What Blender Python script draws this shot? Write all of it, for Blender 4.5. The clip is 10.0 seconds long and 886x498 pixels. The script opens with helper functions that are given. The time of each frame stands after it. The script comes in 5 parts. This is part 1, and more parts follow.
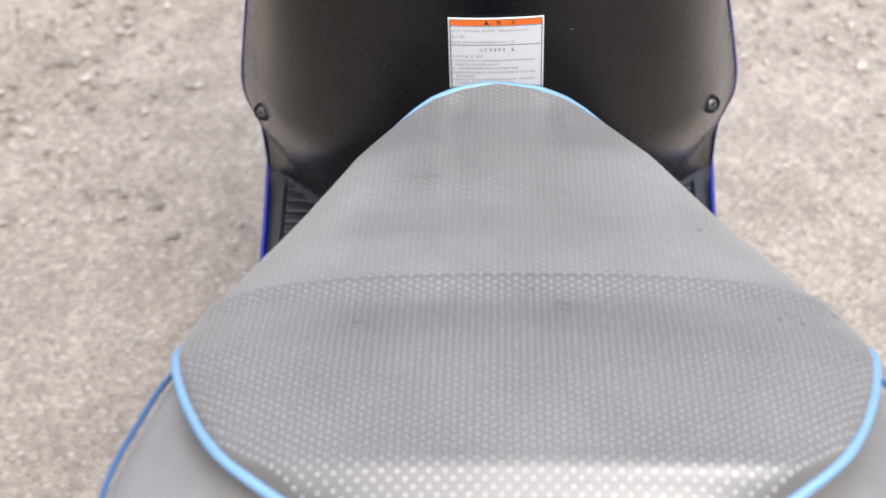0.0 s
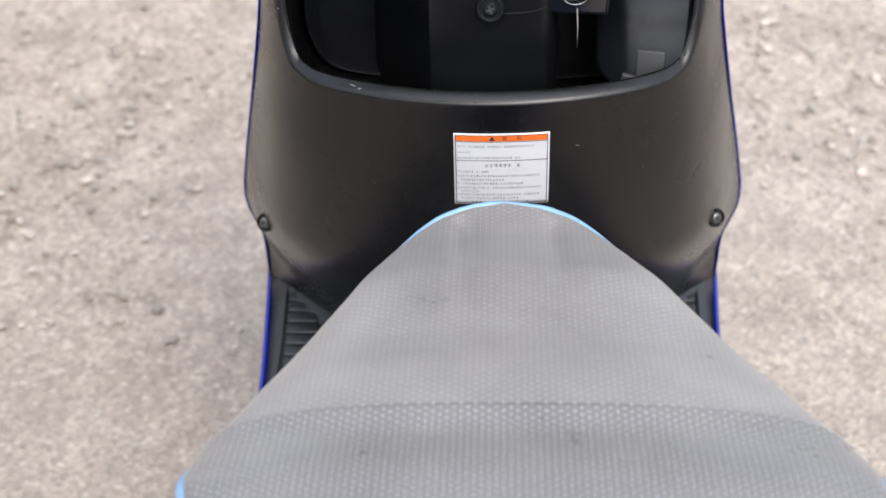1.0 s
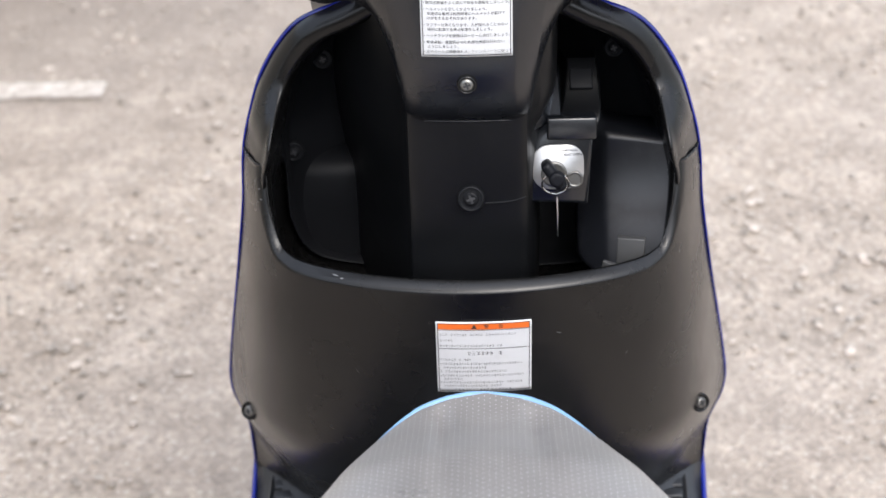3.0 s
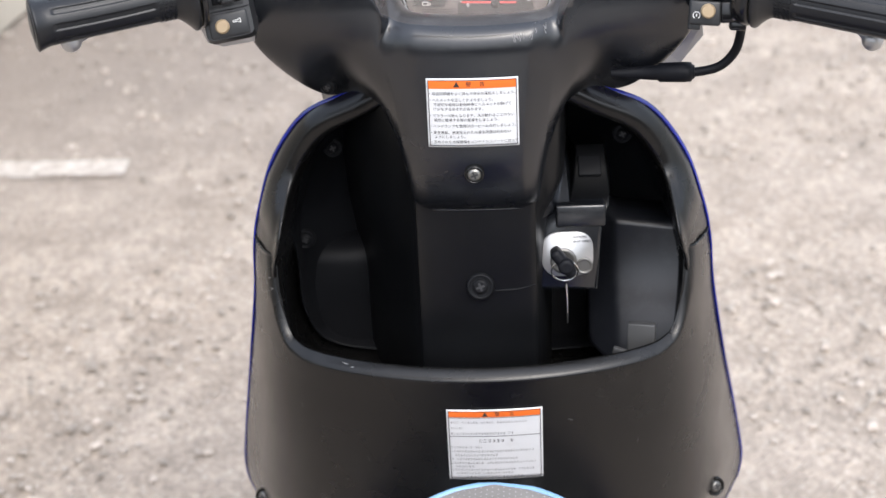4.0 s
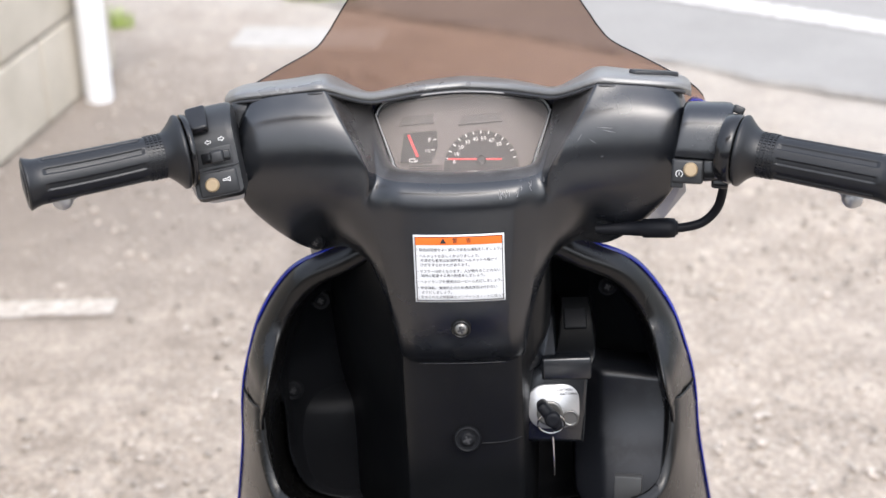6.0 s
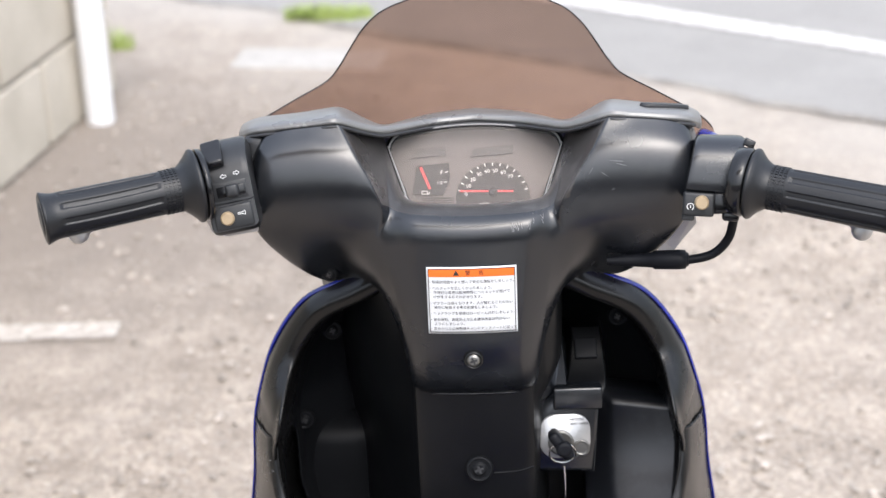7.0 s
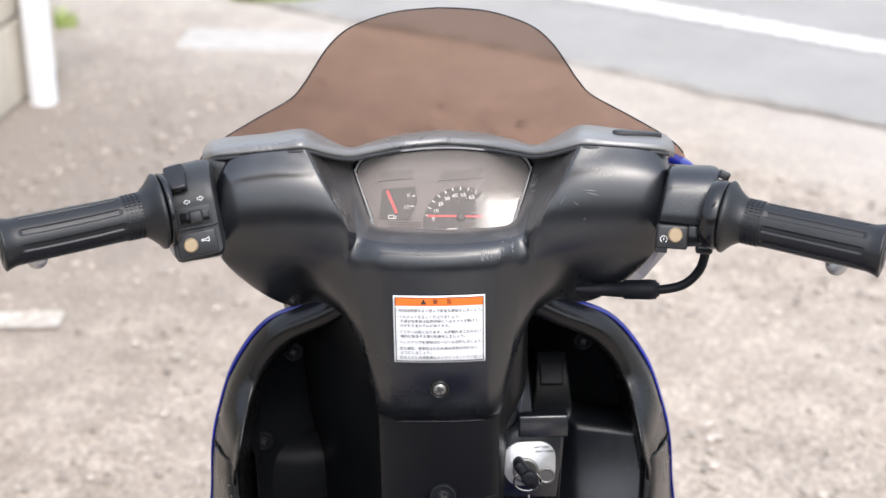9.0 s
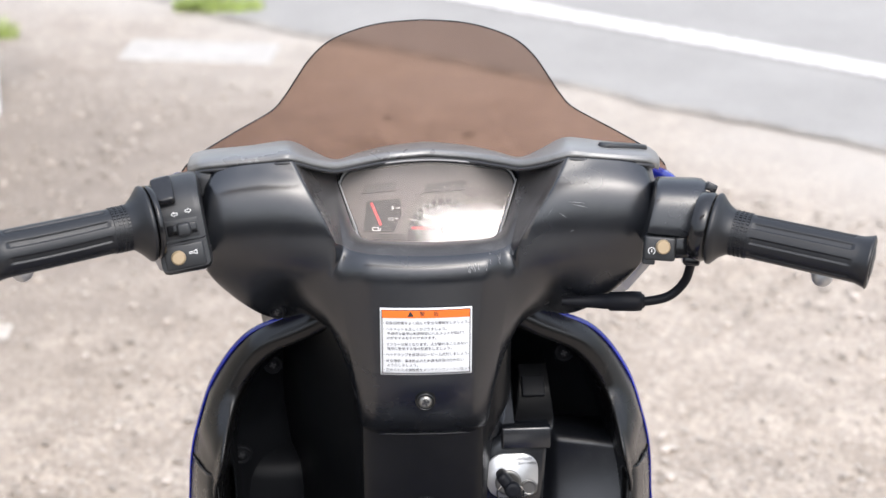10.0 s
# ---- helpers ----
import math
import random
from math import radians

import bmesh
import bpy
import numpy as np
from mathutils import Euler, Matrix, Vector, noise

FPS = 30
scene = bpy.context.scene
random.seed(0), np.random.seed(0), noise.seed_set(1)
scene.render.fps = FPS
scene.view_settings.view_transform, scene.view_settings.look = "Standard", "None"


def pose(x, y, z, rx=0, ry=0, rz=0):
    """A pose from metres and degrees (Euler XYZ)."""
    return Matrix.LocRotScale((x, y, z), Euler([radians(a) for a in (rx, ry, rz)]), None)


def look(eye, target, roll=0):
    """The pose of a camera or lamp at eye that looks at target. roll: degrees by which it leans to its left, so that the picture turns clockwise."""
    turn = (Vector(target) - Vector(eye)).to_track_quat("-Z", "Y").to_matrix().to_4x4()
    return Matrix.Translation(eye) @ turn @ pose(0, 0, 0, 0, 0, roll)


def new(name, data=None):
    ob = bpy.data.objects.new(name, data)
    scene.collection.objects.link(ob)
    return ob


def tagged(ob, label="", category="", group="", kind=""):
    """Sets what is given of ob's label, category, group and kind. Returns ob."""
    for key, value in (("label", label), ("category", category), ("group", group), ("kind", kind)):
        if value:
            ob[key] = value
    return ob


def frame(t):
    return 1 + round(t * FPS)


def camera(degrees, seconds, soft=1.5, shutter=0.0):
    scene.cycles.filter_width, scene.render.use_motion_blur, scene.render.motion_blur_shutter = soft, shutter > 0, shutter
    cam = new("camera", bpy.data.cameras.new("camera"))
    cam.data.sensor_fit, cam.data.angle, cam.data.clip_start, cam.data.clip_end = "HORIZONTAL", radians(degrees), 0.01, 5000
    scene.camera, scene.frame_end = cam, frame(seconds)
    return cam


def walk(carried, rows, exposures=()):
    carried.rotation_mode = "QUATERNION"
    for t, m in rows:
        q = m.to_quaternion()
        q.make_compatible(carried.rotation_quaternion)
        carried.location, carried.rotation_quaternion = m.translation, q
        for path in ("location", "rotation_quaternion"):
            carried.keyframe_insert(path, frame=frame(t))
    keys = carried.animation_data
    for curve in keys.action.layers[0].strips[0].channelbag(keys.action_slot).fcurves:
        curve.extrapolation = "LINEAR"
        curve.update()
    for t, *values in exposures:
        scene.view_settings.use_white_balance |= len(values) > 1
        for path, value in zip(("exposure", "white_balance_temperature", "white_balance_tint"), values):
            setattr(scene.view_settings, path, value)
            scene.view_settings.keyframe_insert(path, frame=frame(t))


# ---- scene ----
from mathutils.bvhtree import BVHTree

# camera and its way
cam = camera(27, 10.0, soft=1.45)
cam.data.dof.use_dof = True
cam.data.dof.focus_distance = 1.30
cam.data.dof.aperture_fstop = 8.5
PATH = [
    (0, look((0.018, -1.187, 1.329), (-0.052, 0.38, 0.098), -1.7)),
    (0.5, look((0.014, -1.174, 1.336), (-0.052, 0.408, 0.118), -1.5)),
    (1, look((0.01, -1.168, 1.34), (-0.054, 0.462, 0.182), -1.2)),
    (1.5, look((0.012, -1.168, 1.342), (-0.051, 0.499, 0.238), -0.8)),
    (2, look((0.014, -1.16, 1.346), (-0.048, 0.528, 0.275), -1.2)),
    (2.5, look((0.012, -1.163, 1.35), (-0.043, 0.549, 0.318), -1.4)),
    (2.7, look((0.015, -1.166, 1.35), (-0.041, 0.555, 0.331), -1.4)),
    (3.8, look((0.035, -1.16, 1.361), (-0.05, 0.599, 0.413), -2.4)),
    (4, look((0.037, -1.159, 1.367), (-0.055, 0.606, 0.43), -2.5)),
    (4.5, look((0.034, -1.159, 1.374), (-0.057, 0.625, 0.475), -2.4)),
    (5, look((0.036, -1.159, 1.379), (-0.048, 0.639, 0.507), -2.4)),
    (5.5, look((0.039, -1.159, 1.385), (-0.043, 0.653, 0.542), -2.3)),
    (6, look((0.038, -1.162, 1.389), (-0.037, 0.664, 0.577), -2.3)),
    (6.2, look((0.036, -1.163, 1.39), (-0.036, 0.672, 0.596), -2.1)),
    (7.3, look((0.025, -1.168, 1.408), (-0.044, 0.663, 0.607), -2.4)),
    (7.5, look((0.025, -1.159, 1.409), (-0.046, 0.665, 0.592), -2.3)),
    (8, look((0.027, -1.147, 1.42), (-0.013, 0.682, 0.611), -1.7)),
    (8.5, look((0.015, -1.136, 1.431), (-0.005, 0.692, 0.621), -1.3)),
    (9, look((0.005, -1.127, 1.432), (0.003, 0.693, 0.603), -0.8)),
    (9.5, look((0.006, -1.13, 1.434), (0.015, 0.692, 0.61), -0.1)),
    (10, look((-0.035, -1.125, 1.432), (0.04, 0.699, 0.614), 0.1)),
]
walk(cam, PATH, [(0, 0.92, 6500, 10), (10, 1.01, 6500, 10)])

# ---- world and light: a bright, hazy sky ----
world = bpy.data.worlds.new("world")
scene.world = world
world.use_nodes = True
wn = world.node_tree.nodes
wl = world.node_tree.links
sky = wn.new("ShaderNodeTexSky")
sky.sky_type = "NISHITA"
sky.sun_disc = False
sky.sun_elevation = radians(52)
sky.sun_rotation = radians(165)
sky.air_density = 1.0
sky.dust_density = 2.0
sky.ozone_density = 1.0
# an overcast sky is brighter overhead than at the horizon
tc_w = wn.new("ShaderNodeTexCoord")
sep_w = wn.new("ShaderNodeSeparateXYZ")
wl.new(tc_w.outputs["Generated"], sep_w.inputs[0])
rise = wn.new("ShaderNodeMapRange")
rise.inputs["From Min"].default_value, rise.inputs["From Max"].default_value = 0.0, 1.0
rise.inputs["To Min"].default_value, rise.inputs["To Max"].default_value = 0.6, 2.9
wl.new(sep_w.outputs[2], rise.inputs[0])
haze = wn.new("ShaderNodeHueSaturation")
haze.inputs["Saturation"].default_value = 0.46
wl.new(sky.outputs[0], haze.inputs["Color"])
bg = wn["Background"]
tone = wn.new("ShaderNodeVectorMath")
tone.operation = "SCALE"
wl.new(haze.outputs[0], tone.inputs[0])
wl.new(rise.outputs[0], tone.inputs["Scale"])
wl.new(tone.outputs[0], bg.inputs[0])
bg.inputs[1].default_value = 0.13

sun = new("sun", bpy.data.lights.new("sun", "SUN"))
sun.data.energy = 0.42
sun.data.angle = radians(28)
sun.data.color = (1.0, 0.96, 0.9)
sun.matrix_world = look((1.1, -3.2, 4.35), (0, 0, 0))


# ---- small building helpers ----
def curve(points, n):
    """n places on a smooth line through the given ones."""
    p = np.array(points, float)
    if len(p) == 2:
        return p[0] + (p[1] - p[0]) * np.linspace(0, 1, n)[:, None]
    q = np.vstack([2 * p[0] - p[1], p, 2 * p[-1] - p[-2]])
    s = np.linspace(0, len(p) - 1, n)
    i = np.minimum(s.astype(int), len(p) - 2)
    f = (s - i)[:, None]
    a, b, c, d = q[i], q[i + 1], q[i + 2], q[i + 3]
    return 0.5 * (2 * b + (c - a) * f + (2 * a - 5 * b + 4 * c - d) * f**2 + (3 * b - a - 3 * c + d) * f**3)


def blend_sheet(lines, nu, nv):
    """A smooth sheet of nv by nu places through the given lines of places."""
    along = np.array([curve(line, nu) for line in lines])
    # lines may stand unevenly apart: go across by true distance
    gap = np.sqrt((np.diff(along, axis=0) ** 2).sum(2)).mean(1)
    knot = np.concatenate([[0], np.cumsum(np.maximum(gap, 1e-6))])
    # slopes that never overshoot between the lines
    h = np.diff(knot)[:, None, None]
    step = np.diff(along, axis=0) / h
    a, b = step[:-1], step[1:]
    same = a * b > 1e-12
    mean = 3 * (h[:-1] + h[1:]) / ((2 * h[1:] + h[:-1]) / np.where(same, a, 1) + (h[1:] + 2 * h[:-1]) / np.where(same, b, 1))
    slope = np.concatenate([step[:1], np.where(same, mean, 0), step[-1:]])
    s = np.linspace(0, knot[-1], nv)
    i = np.clip(np.searchsorted(knot, s) - 1, 0, len(knot) - 2)
    h = (knot[i + 1] - knot[i])
    f = ((s - knot[i]) / h)[:, None, None]
    h = h[:, None, None]
    return (2 * f**3 - 3 * f**2 + 1) * along[i] + (f**3 - 2 * f**2 + f) * h * slope[i] + (3 * f**2 - 2 * f**3) * along[i + 1] + (f**3 - f**2) * h * slope[i + 1]


def sheet(places, closed=False, bm=None):
    """A bmesh of quads over rows of places."""
    bm = bm or bmesh.new()
    rows = [[bm.verts.new(p) for p in row] for row in places]
    n = len(rows[0])
    for r, s in zip(rows, rows[1:]):
        for k in range(n if closed else n - 1):
            m = (k + 1) % n
            bm.faces.new((r[k], r[m], s[m], s[k]))
    return bm


def cap(bm, ring):
    """Closes a ring of places with a fan."""
    mid = bm.verts.new(np.mean(ring, 0))
    vs = [bm.verts.new(p) for p in ring]
    for a, b in zip(vs, vs[1:] + vs[:1]):
        bm.faces.new((mid, a, b))


def turned(bm, start, end, profile, seg=28):
    """Adds a body of rotation: profile rows are (share of the way from start to end, radius)."""
    a, b = Vector(start), Vector(end)
    d = (b - a)
    z = d.normalized()
    x = z.orthogonal().normalized()
    y = z.cross(x)
    rings = []
    for s, r in profile:
        c = a + d * s
        rings.append([c + (x * math.cos(w) + y * math.sin(w)) * r for w in (2 * math.pi * k / seg for k in range(seg))])
    sheet(rings, True, bm)
    cap(bm, rings[0])
    cap(bm, rings[-1])
    return bm


def tube(bm, points, radius, n=40, seg=12, flat=1.0):
    """Adds a round rope along a smooth line."""
    line = [Vector(p) for p in curve(points, n)]
    rings = []
    up = Vector((0.03, 0.05, 1)).normalized()
    for k, p in enumerate(line):
        d = (line[min(k + 1, n - 1)] - line[max(k - 1, 0)]).normalized()
        x = d.cross(up).normalized()
        y = x.cross(d)
        rings.append([p + x * math.cos(w) * radius + y * math.sin(w) * radius * flat for w in (2 * math.pi * j / seg for j in range(seg))])
    sheet(rings, True, bm)
    cap(bm, rings[0])
    cap(bm, rings[-1])
    return bm


def block(bm, m, size, bevel=0.002, seg=3):
    """Adds a rounded block of that size at the pose m."""
    got = bmesh.ops.create_cube(bm, size=1.0, matrix=m @ Matrix.Diagonal((*size, 1)))
    if bevel:
        vs = set(got["verts"])
        edges = [e for e in bm.edges if e.verts[0] in vs and e.verts[1] in vs]
        bmesh.ops.bevel(bm, geom=edges, offset=bevel, segments=seg, profile=0.5, affect="EDGES")
    return bm


def prism(bm, m, outline, depth, bevel=0.0):
    """Adds a flat plate with that outline (x, y), depth thick along z, at the pose m."""
    low = [bm.verts.new(m @ Vector((x, y, 0))) for x, y in outline]
    high = [bm.verts.new(m @ Vector((x, y, depth))) for x, y in outline]
    n = len(outline)
    bm.faces.new(low[::-1])
    top = bm.faces.new(high)
    for k in range(n):
        bm.faces.new((low[k], low[(k + 1) % n], high[(k + 1) % n], high[k]))
    if bevel:
        bmesh.ops.bevel(bm, geom=list(top.edges), offset=bevel, segments=2, profile=0.5, affect="EDGES")
    return bm


def round_rect(w, h, r, n=6):
    """The outline of a rounded rectangle."""
    out = []
    for cx, cy, a in ((w / 2 - r, h / 2 - r, 0), (-w / 2 + r, h / 2 - r, 90), (-w / 2 + r, -h / 2 + r, 180), (w / 2 - r, -h / 2 + r, 270)):
        out += [(cx + r * math.cos(radians(a + 90 * k / n)), cy + r * math.sin(radians(a + 90 * k / n))) for k in range(n + 1)]
    return out


def thing(name, label, category, at=(0, 0, 0), group="", kind=""):
    ob = new(name)
    ob.empty_display_size = 0.05
    ob.location = at
    return tagged(ob, label, category, group, kind)


def part(name, bm, material, parent, label="", smooth=True, thick=0.0, offset=1.0, normals=True):
    """One mesh object under a thing or a part, built in world places."""
    if normals:
        bmesh.ops.recalc_face_normals(bm, faces=bm.faces[:])
    me = bpy.data.meshes.new(name)
    bm.to_mesh(me)
    bm.free()
    me.materials.append(material)
    if smooth:
        me.polygons.foreach_set("use_smooth", [True] * len(me.polygons))
    ob = new(name, me)
    if thick:
        mod = ob.modifiers.new("thickness", "SOLIDIFY")
        mod.thickness, mod.offset = thick, offset
    if parent is not None:
        base = parent
        shift = Vector((0, 0, 0))
        while base is not None:
            shift += Vector(base.location)
            base = base.parent
        me.transform(Matrix.Translation(-shift))
        ob.parent = parent
    return tagged(ob, label)


def facets(ob, angle=35):
    """Keeps edges sharper than the angle crisp."""
    ob.data.set_sharp_from_angle(angle=radians(angle))
    return ob


def skin(bm):
    bm.faces.ensure_lookup_table()
    return BVHTree.FromBMesh(bm)


def on(tree, x, z, gap=0.0, start=-0.9):
    """The place on a surface straight ahead of the rider at (x, z), lifted towards the rider by gap."""
    hit = tree.ray_cast(Vector((x, start, z)), Vector((0, 1, 0)))
    y = hit[0].y if hit[0] is not None else 0.05
    return Vector((x, y - gap, z))


# ---- materials ----
def material(name):
    mat = bpy.data.materials.new(name)
    mat.use_nodes = True
    nt = mat.node_tree
    return mat, nt, nt.nodes["Principled BSDF"]


def noise_node(nt, scale, detail=4.0, rough=0.55, coord="Object", stretch=(1, 1, 1)):
    tc = nt.nodes.new("ShaderNodeTexCoord")
    mp = nt.nodes.new("ShaderNodeMapping")
    mp.inputs["Scale"].default_value = stretch
    nz = nt.nodes.new("ShaderNodeTexNoise")
    nz.inputs["Scale"].default_value = scale
    nz.inputs["Detail"].default_value = detail
    nz.inputs["Roughness"].default_value = rough
    nt.links.new(tc.outputs[coord], mp.inputs[0])
    nt.links.new(mp.outputs[0], nz.inputs["Vector"])
    return nz


def ramp(nt, source, stops):
    r = nt.nodes.new("ShaderNodeValToRGB")
    r.color_ramp.elements[0].position, r.color_ramp.elements[0].color = stops[0][0], (*stops[0][1], 1)
    r.color_ramp.elements[1].position, r.color_ramp.elements[1].color = stops[-1][0], (*stops[-1][1], 1)
    for p, c in stops[1:-1]:
        e = r.color_ramp.elements.new(p)
        e.color = (*c, 1)
    nt.links.new(source, r.inputs[0])
    return r.outputs[0]


def mix(nt, fac, a, b, mode="MIX"):
    m = nt.nodes.new("ShaderNodeMix")
    m.data_type, m.blend_type = "RGBA", mode
    for key, v in ((0, fac), (6, a), (7, b)):
        if hasattr(v, "links"):
            nt.links.new(v, m.inputs[key])
        elif key == 0:
            m.inputs[0].default_value = v
        else:
            m.inputs[key].default_value = (*v, 1)
    return m.outputs[2]


def bump(nt, bsdf, height, strength, distance):
    b = nt.nodes.new("ShaderNodeBump")
    b.inputs["Strength"].default_value = strength
    b.inputs["Distance"].default_value = distance
    nt.links.new(height, b.inputs["Height"])
    old = bsdf.inputs["Normal"].links
    if old:
        nt.links.new(old[0].from_socket, b.inputs["Normal"])
    nt.links.new(b.outputs[0], bsdf.inputs["Normal"])


def span(nt, source, low, high):
    m = nt.nodes.new("ShaderNodeMapRange")
    m.inputs["From Min"].default_value, m.inputs["From Max"].default_value = 0.3, 0.7
    m.inputs["To Min"].default_value, m.inputs["To Max"].default_value = low, high
    nt.links.new(source, m.inputs[0])
    return m.outputs[0]


def plain(name, base, rough, metal=0.0, grain=900.0, relief=0.1, vary=0.25, wear=None, coat=0.0, rough_vary=0.06, spec=0.5):
    """A surface with fine grain, slow uneven soiling and a little change of gloss."""
    mat, nt, b = material(name)
    slow = noise_node(nt, 9.0, 5.0, 0.6)
    dark = tuple(c * (1 - vary) for c in base)
    light = tuple(min(1.0, c * (1 + vary)) for c in base)
    col = ramp(nt, slow.outputs[0], [(0.32, dark), (0.68, light)])
    if wear:
        mid = noise_node(nt, 60.0, 6.0, 0.7)
        col = mix(nt, ramp(nt, mid.outputs[0], [(0.52, (0, 0, 0)), (0.75, (0.6, 0.6, 0.6))]), col, wear)
    nt.links.new(col, b.inputs["Base Color"])
    fine = noise_node(nt, grain, 2.0, 0.5)
    nt.links.new(span(nt, slow.outputs[0], rough - rough_vary, rough + rough_vary), b.inputs["Roughness"])
    b.inputs["Metallic"].default_value = metal
    b.inputs["Coat Weight"].default_value = coat
    b.inputs["Specular IOR Level"].default_value = spec
    if relief:
        bump(nt, b, fine.outputs[0], relief, 0.0004)
    return mat


BLACK = plain("black_plastic", (0.0050, 0.0049, 0.0049), 0.26, spec=0.42, grain=1500, relief=0.12, wear=(0.014, 0.0135, 0.013), rough_vary=0.07)
POCKET = plain("grained_plastic", (0.0075, 0.0080, 0.0095), 0.50, spec=0.14, grain=1300, relief=0.25)
COVER = plain("satin_plastic", (0.0072, 0.0083, 0.0108), 0.26, spec=0.85, grain=1800, relief=0.08, wear=(0.022, 0.022, 0.022), rough_vary=0.05)
NECK_PLASTIC = plain("neck_plastic", (0.0042, 0.0045, 0.0052), 0.36, spec=0.33, grain=1500, relief=0.12, wear=(0.008, 0.008, 0.008))
# pocket plastic lightened: the light on the right wall is in the colour
POCKET_WALL = plain("lit_pocket_plastic", (0.0095, 0.0105, 0.0135), 0.32, spec=0.55, grain=1300, relief=0.12, wear=(0.03, 0.032, 0.037))
# lighter copy of the cover plastic: reflected sheen in its colour, plus scuffs
BEZEL = plain("sheen_bezel_plastic", (0.040, 0.037, 0.0355), 0.30, spec=0.6, grain=2200, relief=0.3, wear=(0.13, 0.127, 0.124))
# black strip lightened to grey in place of its sky reflection
STRIP_SHEEN = plain("sheen_strip_plastic", (0.17, 0.167, 0.163), 0.32, spec=0.9, grain=1500, relief=0.1, wear=(0.13, 0.128, 0.126))
# base lifted and blued in place of the sky's reflection
FOOTBOARD = plain("footboard_plastic", (0.022, 0.024, 0.028), 0.46, spec=0.55, grain=1300, relief=0.25, wear=(0.045, 0.045, 0.045))
# the seat's blue piping again, with shade mixed into a darker colour
SHADED_PIPING = plain("shaded_blue_piping", (0.05, 0.12, 0.26), 0.42, grain=700, relief=0.1, vary=0.1)
RUBBER = plain("rubber", (0.0072, 0.0077, 0.0092), 0.38, grain=1100, relief=0.2)
SWITCH = plain("switch_plastic", (0.02, 0.0208, 0.0225), 0.42, grain=1500, relief=0.15)
GLOSS = plain("gloss_plastic", (0.008, 0.008, 0.009), 0.16, grain=300, relief=0.02)
BLUE = plain("blue_paint", (0.004, 0.013, 0.25), 0.2, grain=400, relief=0.02, coat=0.6)
PIPING = plain("light_blue_piping", (0.2, 0.36, 0.56), 0.38, grain=700, relief=0.1, vary=0.08)
STEEL = plain("screw_steel", (0.25, 0.245, 0.23), 0.42, metal=0.9, grain=800, relief=0.15)
CHROME = plain("bright_metal", (0.75, 0.75, 0.75), 0.16, metal=1.0, grain=300, relief=0.03)
PLATE = plain("worn_lock_plate", (0.56, 0.56, 0.56), 0.34, metal=0.6, grain=700, relief=0.2, wear=(0.3, 0.3, 0.3))
ALLOY = plain("cast_alloy", (0.5, 0.5, 0.5), 0.4, metal=0.8, grain=700, relief=0.2)
CREAM = plain("cream_button", (0.36, 0.27, 0.165), 0.45, grain=900, relief=0.05, vary=0.08)
WHITE_INK = plain("white_marking", (0.72, 0.72, 0.7), 0.5, grain=600, relief=0.05, vary=0.05)
RED = plain("red_needle", (0.75, 0.02, 0.025), 0.4, grain=600, relief=0.03, vary=0.05)
PAPER = plain("label_white", (0.68, 0.69, 0.70), 0.38, grain=500, relief=0.03, vary=0.04, wear=(0.6, 0.6, 0.6))
ORANGE = plain("label_orange", (0.85, 0.17, 0.025), 0.38, grain=500, relief=0.03, vary=0.06)
GREY_INK = plain("thin_print", (0.115, 0.115, 0.12), 0.45, grain=500, relief=0.03)
INK = plain("label_ink", (0.03, 0.03, 0.032), 0.45, grain=500, relief=0.03)
# lamp windows and dial black lifted for the haze reflected by the lens
LAMP_WINDOW = plain("hazed_lamp_window", (0.045, 0.041, 0.040), 0.5, grain=900, relief=0.05)
DIAL = plain("dial_black", (0.020, 0.019, 0.019), 0.55, spec=0.25, grain=700, relief=0.05)
TRIM = plain("pale_trim", (0.30, 0.29, 0.285), 0.4, grain=900, relief=0.1)
TAB = plain("grey_tab", (0.055, 0.055, 0.055), 0.55, grain=900, relief=0.15)
KEY_BLACK = plain("key_plastic", (0.004, 0.0045, 0.0065), 0.5, spec=0.2, grain=900, relief=0.1)
# dial grey, lightened and pinkish with the lens's reflected haze
DIAL_GREY = plain("hazed_dial_grey", (0.110, 0.097, 0.089), 0.5, grain=2500, relief=0.02)
PIPE_PAINT = plain("white_pipe", (0.8, 0.81, 0.83), 0.35, grain=300, relief=0.04, vary=0.05)
SCUFF = plain("scuffed_plastic", (0.2, 0.2, 0.2), 0.6, grain=900, relief=0.2)
TYRE = plain("tyre_rubber", (0.025, 0.025, 0.026), 0.7, grain=500, relief=0.3)


